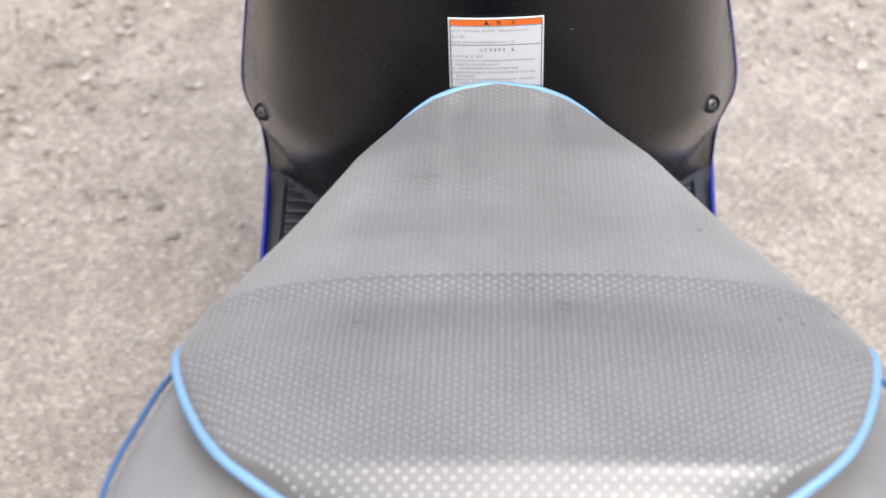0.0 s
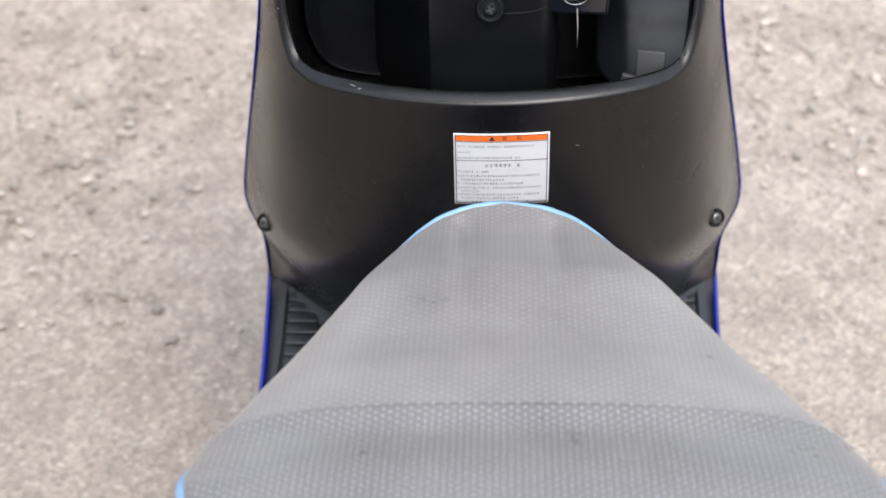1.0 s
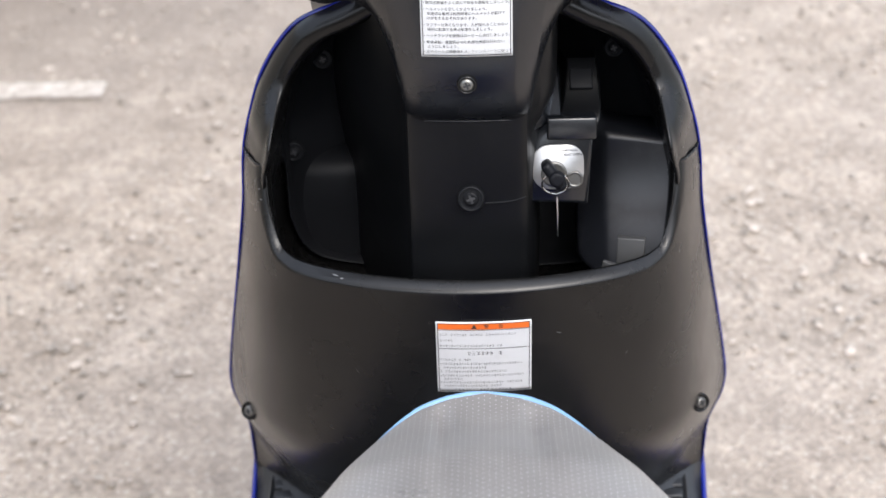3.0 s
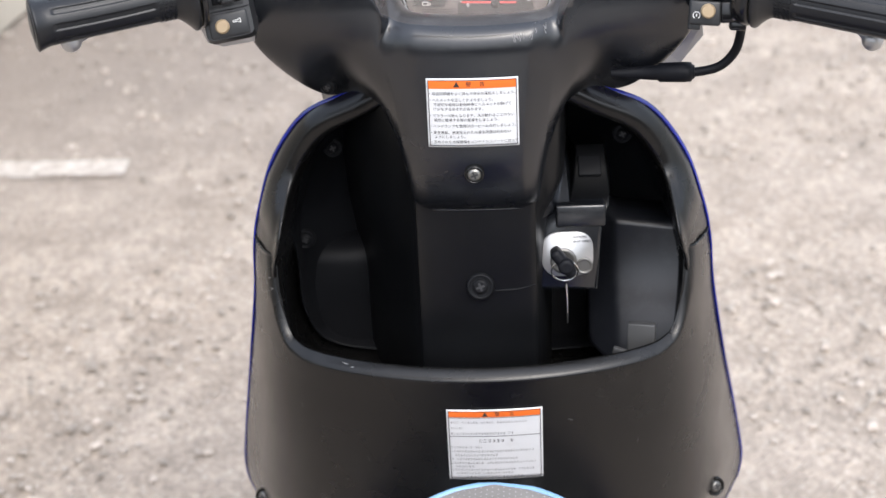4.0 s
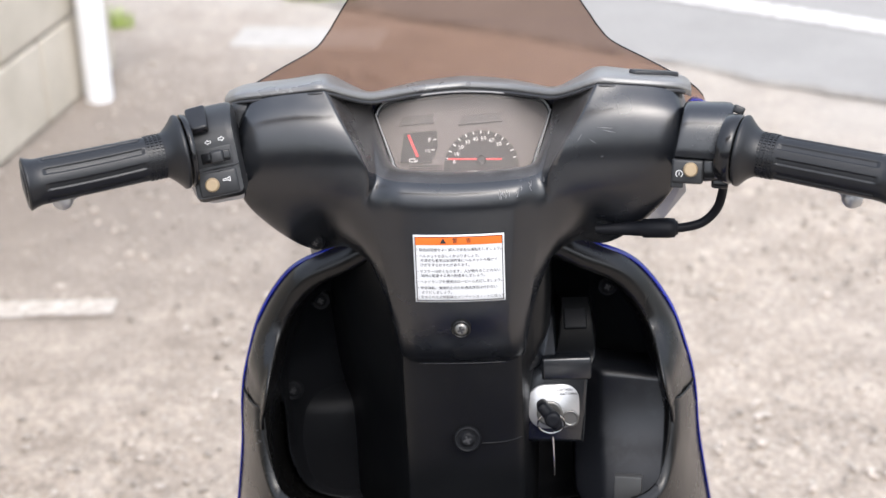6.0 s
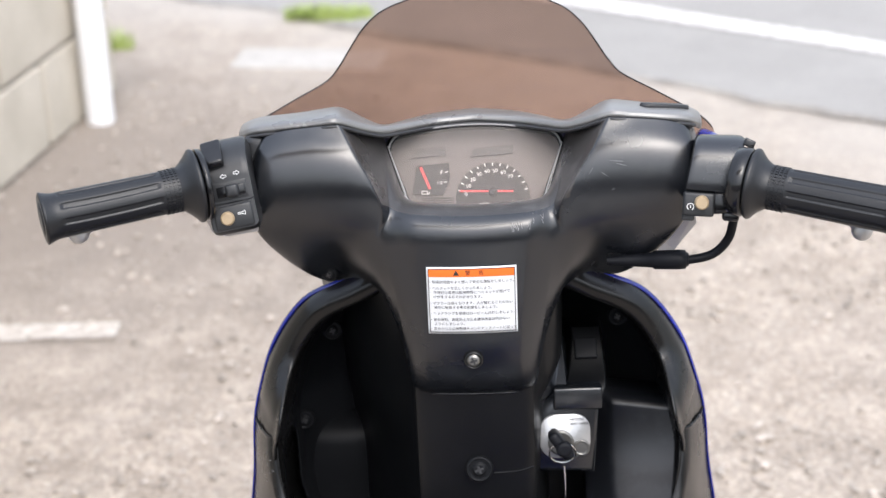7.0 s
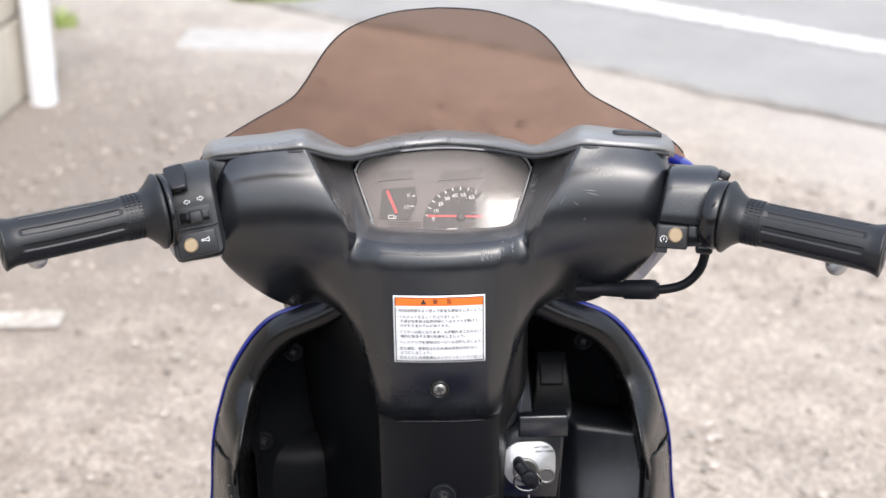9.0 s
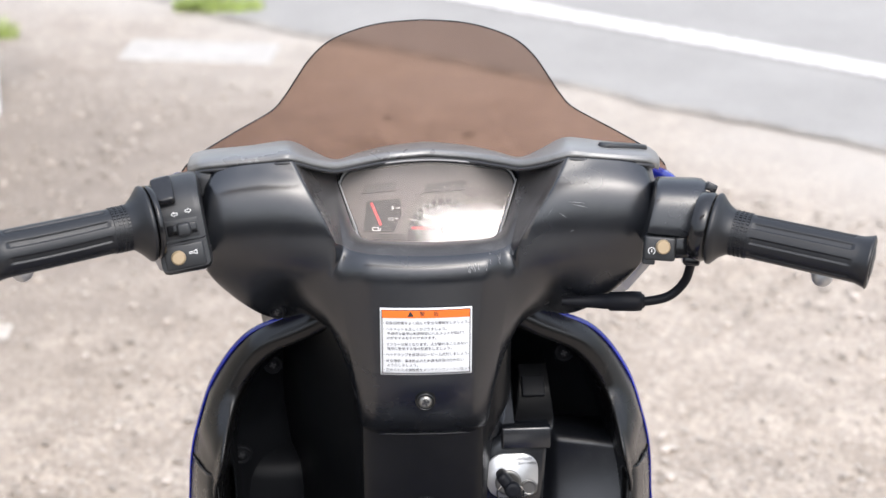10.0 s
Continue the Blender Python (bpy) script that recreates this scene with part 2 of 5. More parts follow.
def vinyl(name, dots=True, share=0.9, light=1.0):
    """Grey seat vinyl with fine leather grain; with dots: rows of small pale perforations."""
    mat, nt, b = material(name)
    slow = noise_node(nt, 14.0, 4.0, 0.6)
    col = ramp(nt, slow.outputs[0], [(0.3, tuple(light * c for c in (0.128, 0.119, 0.110))), (0.7, tuple(light * c for c in (0.172, 0.160, 0.149)))])
    fine = noise_node(nt, 700.0, 3.0, 0.6)
    bump(nt, b, fine.outputs[0], 0.22, 0.0006)
    if dots:
        tc = nt.nodes.new("ShaderNodeTexCoord")
        sp = nt.nodes.new("ShaderNodeSeparateXYZ")
        nt.links.new(tc.outputs["Object"], sp.inputs[0])

        def calc(op, a, c=None):
            m = nt.nodes.new("ShaderNodeMath")
            m.operation = op
            for k, v in enumerate((a, c)):
                if v is None:
                    continue
                if hasattr(v, "links"):
                    nt.links.new(v, m.inputs[k])
                else:
                    m.inputs[k].default_value = v
            return m.outputs[0]

        pitch_x, pitch_y = 0.0074, 0.00265
        gx, gy = calc("MULTIPLY", sp.outputs[0], 1 / pitch_x), calc("MULTIPLY", sp.outputs[1], 1 / pitch_y)
        odd = calc("MULTIPLY", calc("MODULO", calc("ABSOLUTE", calc("FLOOR", gy)), 2.0), 0.5)
        fx = calc("SUBTRACT", calc("FRACT", calc("ADD", gx, odd)), 0.5)
        fy = calc("SUBTRACT", calc("FRACT", gy), 0.5)
        mx, my = calc("MULTIPLY", fx, pitch_x), calc("MULTIPLY", fy, pitch_y)
        r = calc("SQRT", calc("ADD", calc("MULTIPLY", mx, mx), calc("MULTIPLY", my, my)))
        hole = calc("LESS_THAN", r, 0.00043)
        col = mix(nt, calc("MULTIPLY", hole, share), col, (0.8, 0.8, 0.8))
        dip = calc("MULTIPLY", calc("MINIMUM", r, 0.0010), 500.0)
        bump(nt, b, dip, 0.2, 0.0006)
    nt.links.new(col, b.inputs["Base Color"])
    nt.links.new(span(nt, slow.outputs[0], 0.27, 0.33), b.inputs["Roughness"])
    b.inputs["Specular IOR Level"].default_value = 0.7
    b.inputs["Sheen Weight"].default_value = 0.15
    return mat


VINYL = vinyl("seat_vinyl", False, light=1.45)
# nose copy of the perforated vinyl, lightened to carry the brighter light there
PINNED_LIT = vinyl("lit_pinned_vinyl", True, 0.55, 1.3)
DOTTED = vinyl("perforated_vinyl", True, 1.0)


def clear(name, tint, rough=0.02, ior=1.45, through_share=1.0):
    mat, nt, b = material(name)
    b.inputs["Base Color"].default_value = (*tint, 1)
    b.inputs["Roughness"].default_value = rough
    b.inputs["IOR"].default_value = ior
    b.inputs["Transmission Weight"].default_value = through_share
    fine = noise_node(nt, 25.0, 2.0, 0.5)
    nt.links.new(span(nt, fine.outputs[0], rough, rough + 0.03), b.inputs["Roughness"])
    return mat


# pinkish diffuse share paints the reflected haze onto the lens
GLASS = clear("reflection_haze_lens", (0.93, 0.88, 0.85), 0.03, through_share=0.95)


def thin_sheet(name, tint):
    """A thin tinted plastic sheet: straight through, with a gloss on it."""
    mat, nt, b = material(name)
    out = nt.nodes["Material Output"]
    nt.nodes.remove(b)
    clear_through = nt.nodes.new("ShaderNodeBsdfTransparent")
    n = noise_node(nt, 6.0, 3.0, 0.5)
    nt.links.new(ramp(nt, n.outputs[0], [(0.3, tuple(c * 0.97 for c in tint)), (0.7, tint)]), clear_through.inputs[0])
    gloss = nt.nodes.new("ShaderNodeBsdfGlossy")
    gloss.inputs["Roughness"].default_value = 0.06
    edge_on = nt.nodes.new("ShaderNodeLayerWeight")
    steep = nt.nodes.new("ShaderNodeMath")
    steep.operation = "POWER"
    nt.links.new(edge_on.outputs["Facing"], steep.inputs[0])
    steep.inputs[1].default_value = 4.0
    fres = nt.nodes.new("ShaderNodeMath")
    fres.operation = "MULTIPLY_ADD"
    nt.links.new(steep.outputs[0], fres.inputs[0])
    fres.inputs[1].default_value = 0.5
    fres.inputs[2].default_value = 0.02
    both = nt.nodes.new("ShaderNodeMixShader")
    nt.links.new(fres.outputs[0], both.inputs[0])
    nt.links.new(clear_through.outputs[0], both.inputs[1])
    nt.links.new(gloss.outputs[0], both.inputs[2])
    nt.links.new(both.outputs[0], out.inputs["Surface"])
    return mat


SMOKE = thin_sheet("smoked_screen", (0.71, 0.605, 0.55))


def gravel_mat():
    """Worn asphalt with exposed stones and dust."""
    mat, nt, b = material("worn_asphalt")
    big = noise_node(nt, 1.3, 4.0, 0.55)
    mid = noise_node(nt, 9.0, 6.0, 0.65)
    fine = noise_node(nt, 120.0, 4.0, 0.7)
    tc = nt.nodes.new("ShaderNodeTexCoord")
    vo = nt.nodes.new("ShaderNodeTexVoronoi")
    vo.inputs["Scale"].default_value = 130.0
    nt.links.new(tc.outputs["Object"], vo.inputs["Vector"])
    col = ramp(nt, mid.outputs[0], [(0.3, (0.275, 0.230, 0.188)), (0.5, (0.375, 0.320, 0.266)), (0.7, (0.475, 0.413, 0.350))])
    col = mix(nt, ramp(nt, big.outputs[0], [(0.38, (0, 0, 0)), (0.62, (0.5, 0.5, 0.5))]), col, (0.42, 0.372, 0.325))
    tone = ramp(nt, vo.outputs["Color"], [(0.1, (0.72, 0.71, 0.70)), (0.9, (1.26, 1.22, 1.18))])
    col = mix(nt, 0.8, col, tone, "MULTIPLY")
    speck = ramp(nt, fine.outputs[0], [(0.3, (0.6, 0.6, 0.6)), (0.7, (1.2, 1.2, 1.2))])
    col = mix(nt, 0.6, col, speck, "MULTIPLY")
    # pale and dark stones pressed into the surface, of uneven size, in loose drifts
    for scale, low, high, tint in ((88.0, 0.84, 0.9, (0.58, 0.52, 0.455)), (72.0, 0.88, 0.93, (0.235, 0.2, 0.17))):
        st = nt.nodes.new("ShaderNodeTexVoronoi")
        st.inputs["Scale"].default_value = scale
        nt.links.new(tc.outputs["Object"], st.inputs["Vector"])
        shape = ramp(nt, st.outputs["Distance"], [(0.28, (1, 1, 1)), (0.42, (0, 0, 0))])
        chosen = ramp(nt, st.outputs["Color"], [(low - 0.25, (0, 0, 0)), (high - 0.25, (0.5, 0.5, 0.5))])
        col = mix(nt, mix(nt, 1.0, shape, chosen, "MULTIPLY"), col, tint)
    stain = noise_node(nt, 4.2, 7.0, 0.72)
    col = mix(nt, ramp(nt, stain.outputs[0], [(0.50, (0, 0, 0)), (0.70, (0.55, 0.55, 0.55))]), col, (0.255, 0.216, 0.18))
    # pale dusty belt along the road's edge
    belt = nt.nodes.new("ShaderNodeVectorMath")
    belt.operation = "DOT_PRODUCT"
    nt.links.new(tc.outputs["Object"], belt.inputs[0])
    belt.inputs[1].default_value = (0.546, 0.838, 0.0)
    torn = nt.nodes.new("ShaderNodeMath")
    torn.operation = "MULTIPLY_ADD"
    nt.links.new(big.outputs[0], torn.inputs[0])
    torn.inputs[1].default_value = 1.1
    nt.links.new(belt.outputs["Value"], torn.inputs[2])
    share = nt.nodes.new("ShaderNodeMapRange")
    share.inputs["From Min"].default_value, share.inputs["From Max"].default_value = 2.75, 3.35
    share.inputs["To Max"].default_value = 0.75
    nt.links.new(torn.outputs[0], share.inputs[0])
    col = mix(nt, share.outputs[0], col, (0.42, 0.385, 0.345))
    # darker damp soil in front of the wall's end
    soil_d = nt.nodes.new("ShaderNodeVectorMath")
    soil_d.operation = "DISTANCE"
    nt.links.new(tc.outputs["Object"], soil_d.inputs[0])
    soil_d.inputs[1].default_value = (-0.85, 2.45, 0.0)
    soil_n = nt.nodes.new("ShaderNodeMath")
    soil_n.operation = "MULTIPLY_ADD"
    nt.links.new(mid.outputs[0], soil_n.inputs[0])
    soil_n.inputs[1].default_value = 0.5
    nt.links.new(soil_d.outputs["Value"], soil_n.inputs[2])
    soil = nt.nodes.new("ShaderNodeMapRange")
    soil.inputs["From Min"].default_value, soil.inputs["From Max"].default_value = 0.6, 1.3
    soil.inputs["To Min"].default_value, soil.inputs["To Max"].default_value = 0.8, 0.0
    nt.links.new(soil_n.outputs[0], soil.inputs[0])
    col = mix(nt, soil.outputs[0], col, (0.235, 0.2, 0.172))
    nt.links.new(col, b.inputs["Base Color"])
    b.inputs["Roughness"].default_value = 0.85
    bump(nt, b, vo.outputs["Distance"], 0.6, 0.006)
    bump(nt, b, fine.outputs[0], 0.5, 0.003)
    return mat


ASPHALT = gravel_mat()


def mottled(name, stops, scale, rough, relief=0.4, fine_scale=180.0, distance=0.002, island=0.0):
    mat, nt, b = material(name)
    n = noise_node(nt, scale, 6.0, 0.65)
    col = ramp(nt, n.outputs[0], stops)
    f = noise_node(nt, fine_scale, 4.0, 0.7)
    col = mix(nt, 0.5, col, ramp(nt, f.outputs[0], [(0.3, (0.7, 0.7, 0.7)), (0.7, (1.2, 1.2, 1.2))]), "MULTIPLY")
    if island:
        g = nt.nodes.new("ShaderNodeNewGeometry")
        col = mix(nt, island, col, ramp(nt, g.outputs["Random Per Island"], [(0.0, (0.72, 0.7, 0.67)), (0.5, (1.0, 0.98, 0.95)), (1.0, (1.45, 1.4, 1.36))]), "MULTIPLY")
    nt.links.new(col, b.inputs["Base Color"])
    b.inputs["Roughness"].default_value = rough
    bump(nt, b, f.outputs[0], relief, distance)
    return mat


ROAD = mottled("road_asphalt", [(0.3, (0.255, 0.243, 0.228)), (0.7, (0.315, 0.302, 0.284))], 3.0, 0.85)
SEAM = mottled("worn_seam", [(0.35, (0.2, 0.18, 0.16)), (0.6, (0.36, 0.33, 0.295))], 9.0, 0.9)
CONCRETE = mottled("pale_concrete", [(0.3, (0.37, 0.345, 0.315)), (0.7, (0.47, 0.445, 0.415))], 16.0, 0.85)
STONES = mottled("loose_stones", [(0.3, (0.32, 0.285, 0.25)), (0.7, (0.45, 0.41, 0.37))], 14.0, 0.85, island=1.0)
BLOCK = mottled("wall_block", [(0.3, (0.44, 0.40, 0.33)), (0.7, (0.58, 0.53, 0.45))], 7.0, 0.9)
MORTAR = mottled("mortar", [(0.3, (0.2, 0.185, 0.165)), (0.7, (0.28, 0.26, 0.235))], 20.0, 0.95)
# pale, to brighten what the lens mirrors of the added roof
SOFFIT = mottled("roof_underside", [(0.3, (0.5, 0.42, 0.36)), (0.7, (0.6, 0.51, 0.44))], 3.0, 0.8)
UNSEEN_BROWN = mottled("unseen_wall_brown", [(0.3, (0.07, 0.06, 0.052)), (0.7, (0.1, 0.088, 0.078))], 3.0, 0.8)
GRASS = mottled("grass_blades", [(0.3, (0.27, 0.37, 0.09)), (0.7, (0.42, 0.5, 0.17))], 20.0, 0.6, island=0.6)


def paint_mat(name, worn, fresh):
    """Road paint, worn through where the stones stand proud."""
    mat, nt, b = material(name)
    n = noise_node(nt, 45.0, 6.0, 0.75)
    col = ramp(nt, n.outputs[0], [(0.42, worn), (0.58, fresh)])
    nt.links.new(col, b.inputs["Base Color"])
    b.inputs["Roughness"].default_value = 0.7
    bump(nt, b, n.outputs[0], 0.4, 0.003)
    return mat


PAINT = paint_mat("road_paint", (0.42, 0.39, 0.36), (0.78, 0.75, 0.71))
FADED = paint_mat("faded_paint", (0.39, 0.34, 0.295), (0.58, 0.54, 0.49))


# ---- ground, road, wall ----
def setting(name, bm, mat, label, category, smooth=False):
    return tagged(part(name, bm, mat, None, "", smooth), label, category, kind="structure")


bm = bmesh.new()
xs = sorted({*np.linspace(-400, -4, 10), *np.linspace(-4, 4, 60), *np.linspace(4, 400, 10)})
ys = sorted({*np.linspace(-400, -3, 10), *np.linspace(-3, 6, 70), *np.linspace(6, 400, 10)})
sheet([[(x, y, 0.006 * (noise.noise(Vector((x * 1.7, y * 1.7, 0))) - 0.4) if abs(x) < 4 and -3 < y < 6 else -0.003) for x in xs] for y in ys], bm=bm)
setting("ground", bm, ASPHALT, "worn pale asphalt with exposed stones and dust", "ground", True)

# the road's edge line runs slantwise; a is along it, n away from the rider
a_dir = Vector((1.0, -0.69, 0)).normalized()
n_dir = Vector((0.69, 1.0, 0)).normalized()
edge_at = Vector((1.19, 3.012, 0))


def strip(near, far, start, end, z, wobble=0.0, n=60):
    bm = bmesh.new()
    rows = []
    for d in (near, far):
        row = []
        for k in range(n + 1):
            s = start + (end - start) * k / n
            w = wobble * (noise.noise(Vector((s * 4, d * 9, 2))) + 0.5 * noise.noise(Vector((s * 17, d, 5))))
            row.append(edge_at + a_dir * s + n_dir * (d + w) + Vector((0, 0, z)))
        rows.append(row)
    return sheet(rows, bm=bm)


setting("road", strip(-0.43, 14, -30, 30, 0.0035, 0.035, 900), ROAD, "light grey asphalt road with a white edge line", "road")
setting("road_seam", strip(-0.455, -0.426, -30, 30, 0.0025, 0.035, 900), SEAM, "dark ragged seam where the road meets the yard", "seam")
setting("road_line", strip(0.0, 0.088, -30, 30, 0.0065, 0.004, 400), PAINT, "solid white painted line along the road edge", "road marking")

# faded white bay mark beside the scooter
bm = bmesh.new()
rows = []
for j in range(5):
    row = []
    for k in range(41):
        x = -1.22 + 0.558 * k / 40
        w = 0.006 * noise.noise(Vector((x * 15, j * 3.0, 0)))
        row.append((x + (0.012 * noise.noise(Vector((j * 5.0, 1, 1))) if k == 40 else 0), 1.708 + 0.0158 * j + w, 0.0032))
    rows.append(row)
setting("bay_mark", sheet(rows, bm=bm), FADED, "short faded white painted mark on the asphalt", "road marking")

# flat pale drain cover by the road
bm = block(bmesh.new(), pose(-0.46, 3.29, -0.003, 0, 0, -8), (0.38, 0.16, 0.012), 0.004, 2)
setting("drain_cover", bm, CONCRETE, "flat pale concrete drain cover set in the ground", "drain cover")

# loose stones
bm = bmesh.new()
rng = random.Random(4)
unit = bmesh.new()
bmesh.ops.create_icosphere(unit, subdivisions=1, radius=1)
base_v = np.array([v.co[:] for v in unit.verts])
base_f = [[v.index for v in f.verts] for f in unit.faces]
unit.free()
verts, faces = [], []
for k in range(14000):
    x, y = rng.uniform(-1.5, 1.6), rng.uniform(0.5, 3.2)
    if -0.28 < x < 0.28 and y < 0.8 or 0.838 * y + 0.546 * x > 2.35:
        continue
    if noise.noise(Vector((x * 2.2, y * 2.2, 7))) < rng.uniform(-0.5, 0.25):
        continue
    r = 0.0019 + 0.0056 * rng.random() ** 2.5
    jag = np.array([[rng.uniform(0.7, 1.25)] for _ in base_v])
    p = base_v * jag * r * (rng.uniform(0.8, 1.5), rng.uniform(0.8, 1.3), rng.uniform(0.45, 0.8))
    t = rng.uniform(0, 6.28)
    q = np.stack([p[:, 0] * math.cos(t) - p[:, 1] * math.sin(t), p[:, 0] * math.sin(t) + p[:, 1] * math.cos(t), p[:, 2]], 1)
    o = len(verts)
    verts += [tuple(v) for v in q + (x, y, 0.001 + r * 0.25)]
    faces += [[o + i for i in f] for f in base_f]
me = bpy.data.meshes.new("stones")
me.from_pydata(verts, [], faces)
me.materials.append(STONES)
tagged(new("stones", me), "loose pale and dark gravel stones on the asphalt", "gravel", kind="stuff")

# block wall on the near side of the road
wall = tagged(part("wall_west", block(bmesh.new(), pose(-1.308, 1.32, 0.6, 0, 0, -11), (0.08, 3.6, 1.2), 0.0), MORTAR, None, "", False), "beige concrete block wall with recessed mortar joints", "wall", kind="structure")
wall_m = pose(-1.308, 1.32, 0, 0, 0, -11)
block_mesh = None
for course in range(6):
    shift = 0.2 if course % 2 else 0.0
    y = 1.8 - shift
    while y > -1.8:
        length = min(0.39, y + 1.8)
        if course % 2 and y == 1.8 - shift:
            o = part("block", block(bmesh.new(), Matrix.Identity(4), (0.112, 0.185, 0.19), 0.006, 2), BLOCK, wall, smooth=False)
            o.matrix_world = wall_m @ pose(0, 1.8 - 0.0925, 0.1 + 0.2 * course)
        if length > 0.3:
            if block_mesh is None:
                o = part("block", block(bmesh.new(), Matrix.Identity(4), (0.112, 0.385, 0.19), 0.006, 2), BLOCK, wall, smooth=False)
                block_mesh = o.data
            else:
                o = new("block", block_mesh)
                o.parent = wall
            o.matrix_world = wall_m @ pose(0, y - 0.195, 0.1 + 0.2 * course)
        y -= 0.395

# white pipe standing in front of the wall's end
post = thing("pipe_post", "white painted round pipe post in front of the wall", "post", (-0.908, 2.86, 0))
part("pipe", turned(bmesh.new(), (-0.908, 2.86, -0.02), (-0.908, 2.86, 1.5), [(0, 0.032), (0.01, 0.032), (0.99, 0.032), (1, 0.028)], 32), PIPE_PAINT, post)


# plain unseen wall behind the rider's place, added to darken reflections
bm = block(bmesh.new(), pose(0.0, -4.2, 0.7), (14.0, 0.2, 1.4), 0.0)
setting("unseen_wall", bm, UNSEEN_BROWN, "plain dark brown wall out of view, added for reflections", "wall")
# unseen roof over the yard behind, added to be mirrored in the instrument lens
roof_m = Matrix.Translation((0, 0, 4.2))
bm = prism(bmesh.new(), roof_m, [(0.7, -1.95), (-2.0, -1.95), (-2.0, -3.0), (0.15, -3.0), (0.11, -2.48), (0.7, -2.46)], 0.12)
for x, y in ((-1.9, -2.05), (-1.9, -2.9), (-0.9, -2.9)):
    block(bm, pose(x, y, 2.1), (0.09, 0.09, 4.2), 0.0)
setting("mirrored_roof", bm, SOFFIT, "unseen pale brown roof on slim posts, added for the lens reflection", "carport")

# tufts of grass
def tuft(cx, cy, n, spread, height, seed):
    r = random.Random(seed)
    bm = bmesh.new()
    for k in range(n):
        d, t = spread * math.sqrt(r.random()), r.uniform(0, 6.28)
        x, y = cx + d * math.cos(t) * 1.6, cy + d * math.sin(t) * 0.5
        h, w = height * r.uniform(0.4, 1.0), r.uniform(0.0015, 0.003)
        lean = Vector((r.uniform(-1, 1), r.uniform(-1, 1), 0)) * h * 0.6
        side = Vector((math.cos(t + 1), math.sin(t + 1), 0)) * w
        b0, m0, tip = Vector((x, y, 0)), Vector((x, y, h * 0.6)) + lean * 0.35, Vector((x, y, h)) + lean
        va, vb, vc, vd, ve = (bm.verts.new(p) for p in (b0 - side, b0 + side, m0 + side * 0.8, m0 - side * 0.8, tip))
        bm.faces.new((va, vb, vc, vd))
        bm.faces.new((vd, vc, ve))
    return tagged(part("grass", bm, GRASS, None, "", False, normals=False), "small tuft of bright green grass by the wall", "grass", kind="stuff")


tuft(-0.44, 3.645, 420, 0.075, 0.05, 1)
tuft(-1.0, 3.43, 160, 0.045, 0.06, 2)

# ---- the scooter ----
scooter = thing("scooter", "black and blue motor scooter parked upright, key in the lock", "scooter")


def mirrored(lines):
    """Lines from the middle outwards, completed on the other side."""
    return [[(-x, y, z) for x, y, z in line] for line in lines[:0:-1]] + lines


def lerp_table(table, v):
    ks = [row[0] for row in table]
    order = np.argsort(ks)
    ks = np.array(ks)[order]
    cols = np.array([row[1:] for row in table], float)[order]
    # smooth through the rows
    n = len(ks)
    i = int(np.clip(np.searchsorted(ks, v) - 1, 0, n - 2))
    f = float(np.clip((v - ks[i]) / (ks[i + 1] - ks[i]), 0, 1))
    slope = np.gradient(cols, ks, axis=0)
    h = ks[i + 1] - ks[i]
    return ((2 * f**3 - 3 * f**2 + 1) * cols[i] + (f**3 - 2 * f**2 + f) * h * slope[i] + (3 * f**2 - 2 * f**3) * cols[i + 1] + (f**3 - f**2) * h * slope[i + 1])


# half width and depth of the leg shield's edge, and depth of its middle, by height
SHIELD_EDGE = [(0.72, 0.174, 0.131), (0.692, 0.179, 0.131), (0.643, 0.184, 0.140), (0.574, 0.1955, 0.160), (0.505, 0.209, 0.200), (0.435, 0.2225, 0.240), (0.405, 0.2275, 0.256), (0.385, 0.2295, 0.264), (0.368, 0.2275, 0.267), (0.350, 0.2205, 0.266), (0.332, 0.2145, 0.263), (0.314, 0.2125, 0.259), (0.296, 0.2115, 0.255)]
SHIELD_MID = [(0.72, 0.002), (0.65, -0.004), (0.614, 0.001), (0.543, 0.013), (0.48, 0.028), (0.43, 0.046), (0.395, 0.062), (0.365, 0.080), (0.335, 0.103), (0.315, 0.125), (0.296, 0.155)]


def shield_place(t, z):
    w, ye = lerp_table(SHIELD_EDGE, z)
    yc = lerp_table(SHIELD_MID, z)[0]
    g = 0.40 * t**2 + 0.60 * abs(t) ** 9
    low = float(np.clip((0.47 - z) / 0.13, 0, 1))
    low = low * low * (3 - 2 * low)
    g = g + (abs(t) ** 2.6 - g) * low
    return w * t, yc + (ye - yc) * g


# the upper outline of the shield: seam on top of each ear, round corner, pocket lip
TOP_LINE = []
for x in np.linspace(0.0, 0.1420, 70):
    TOP_LINE.append((x, 0.650 + 0.012 * float(np.clip((x - 0.13) / 0.025, 0, 1)) ** 2, 0.0, 1.0))
for th in np.linspace(0.04, math.pi / 2, 44):
    x = 0.1420 + 0.0125 * math.sin(th)
    TOP_LINE.append((x, 0.650 + 0.012 * ((x - 0.13) / 0.025) ** 2 + 0.050 * (1 - math.cos(th)), math.sin(th), 1.0))
for f in np.linspace(0.12, 1, 12):
    TOP_LINE.append((0.1545 + 0.022 * f, TOP_LINE[113][1] - 0.013 * f**1.3, 1.0, 0.0))
TOP_LINE = [(-x, z, e, k) for x, z, e, k in TOP_LINE[:0:-1]] + TOP_LINE
LIP = np.array([(x, z) for x, z, e, k in TOP_LINE if k])
COUNT = len(TOP_LINE)
rows = []
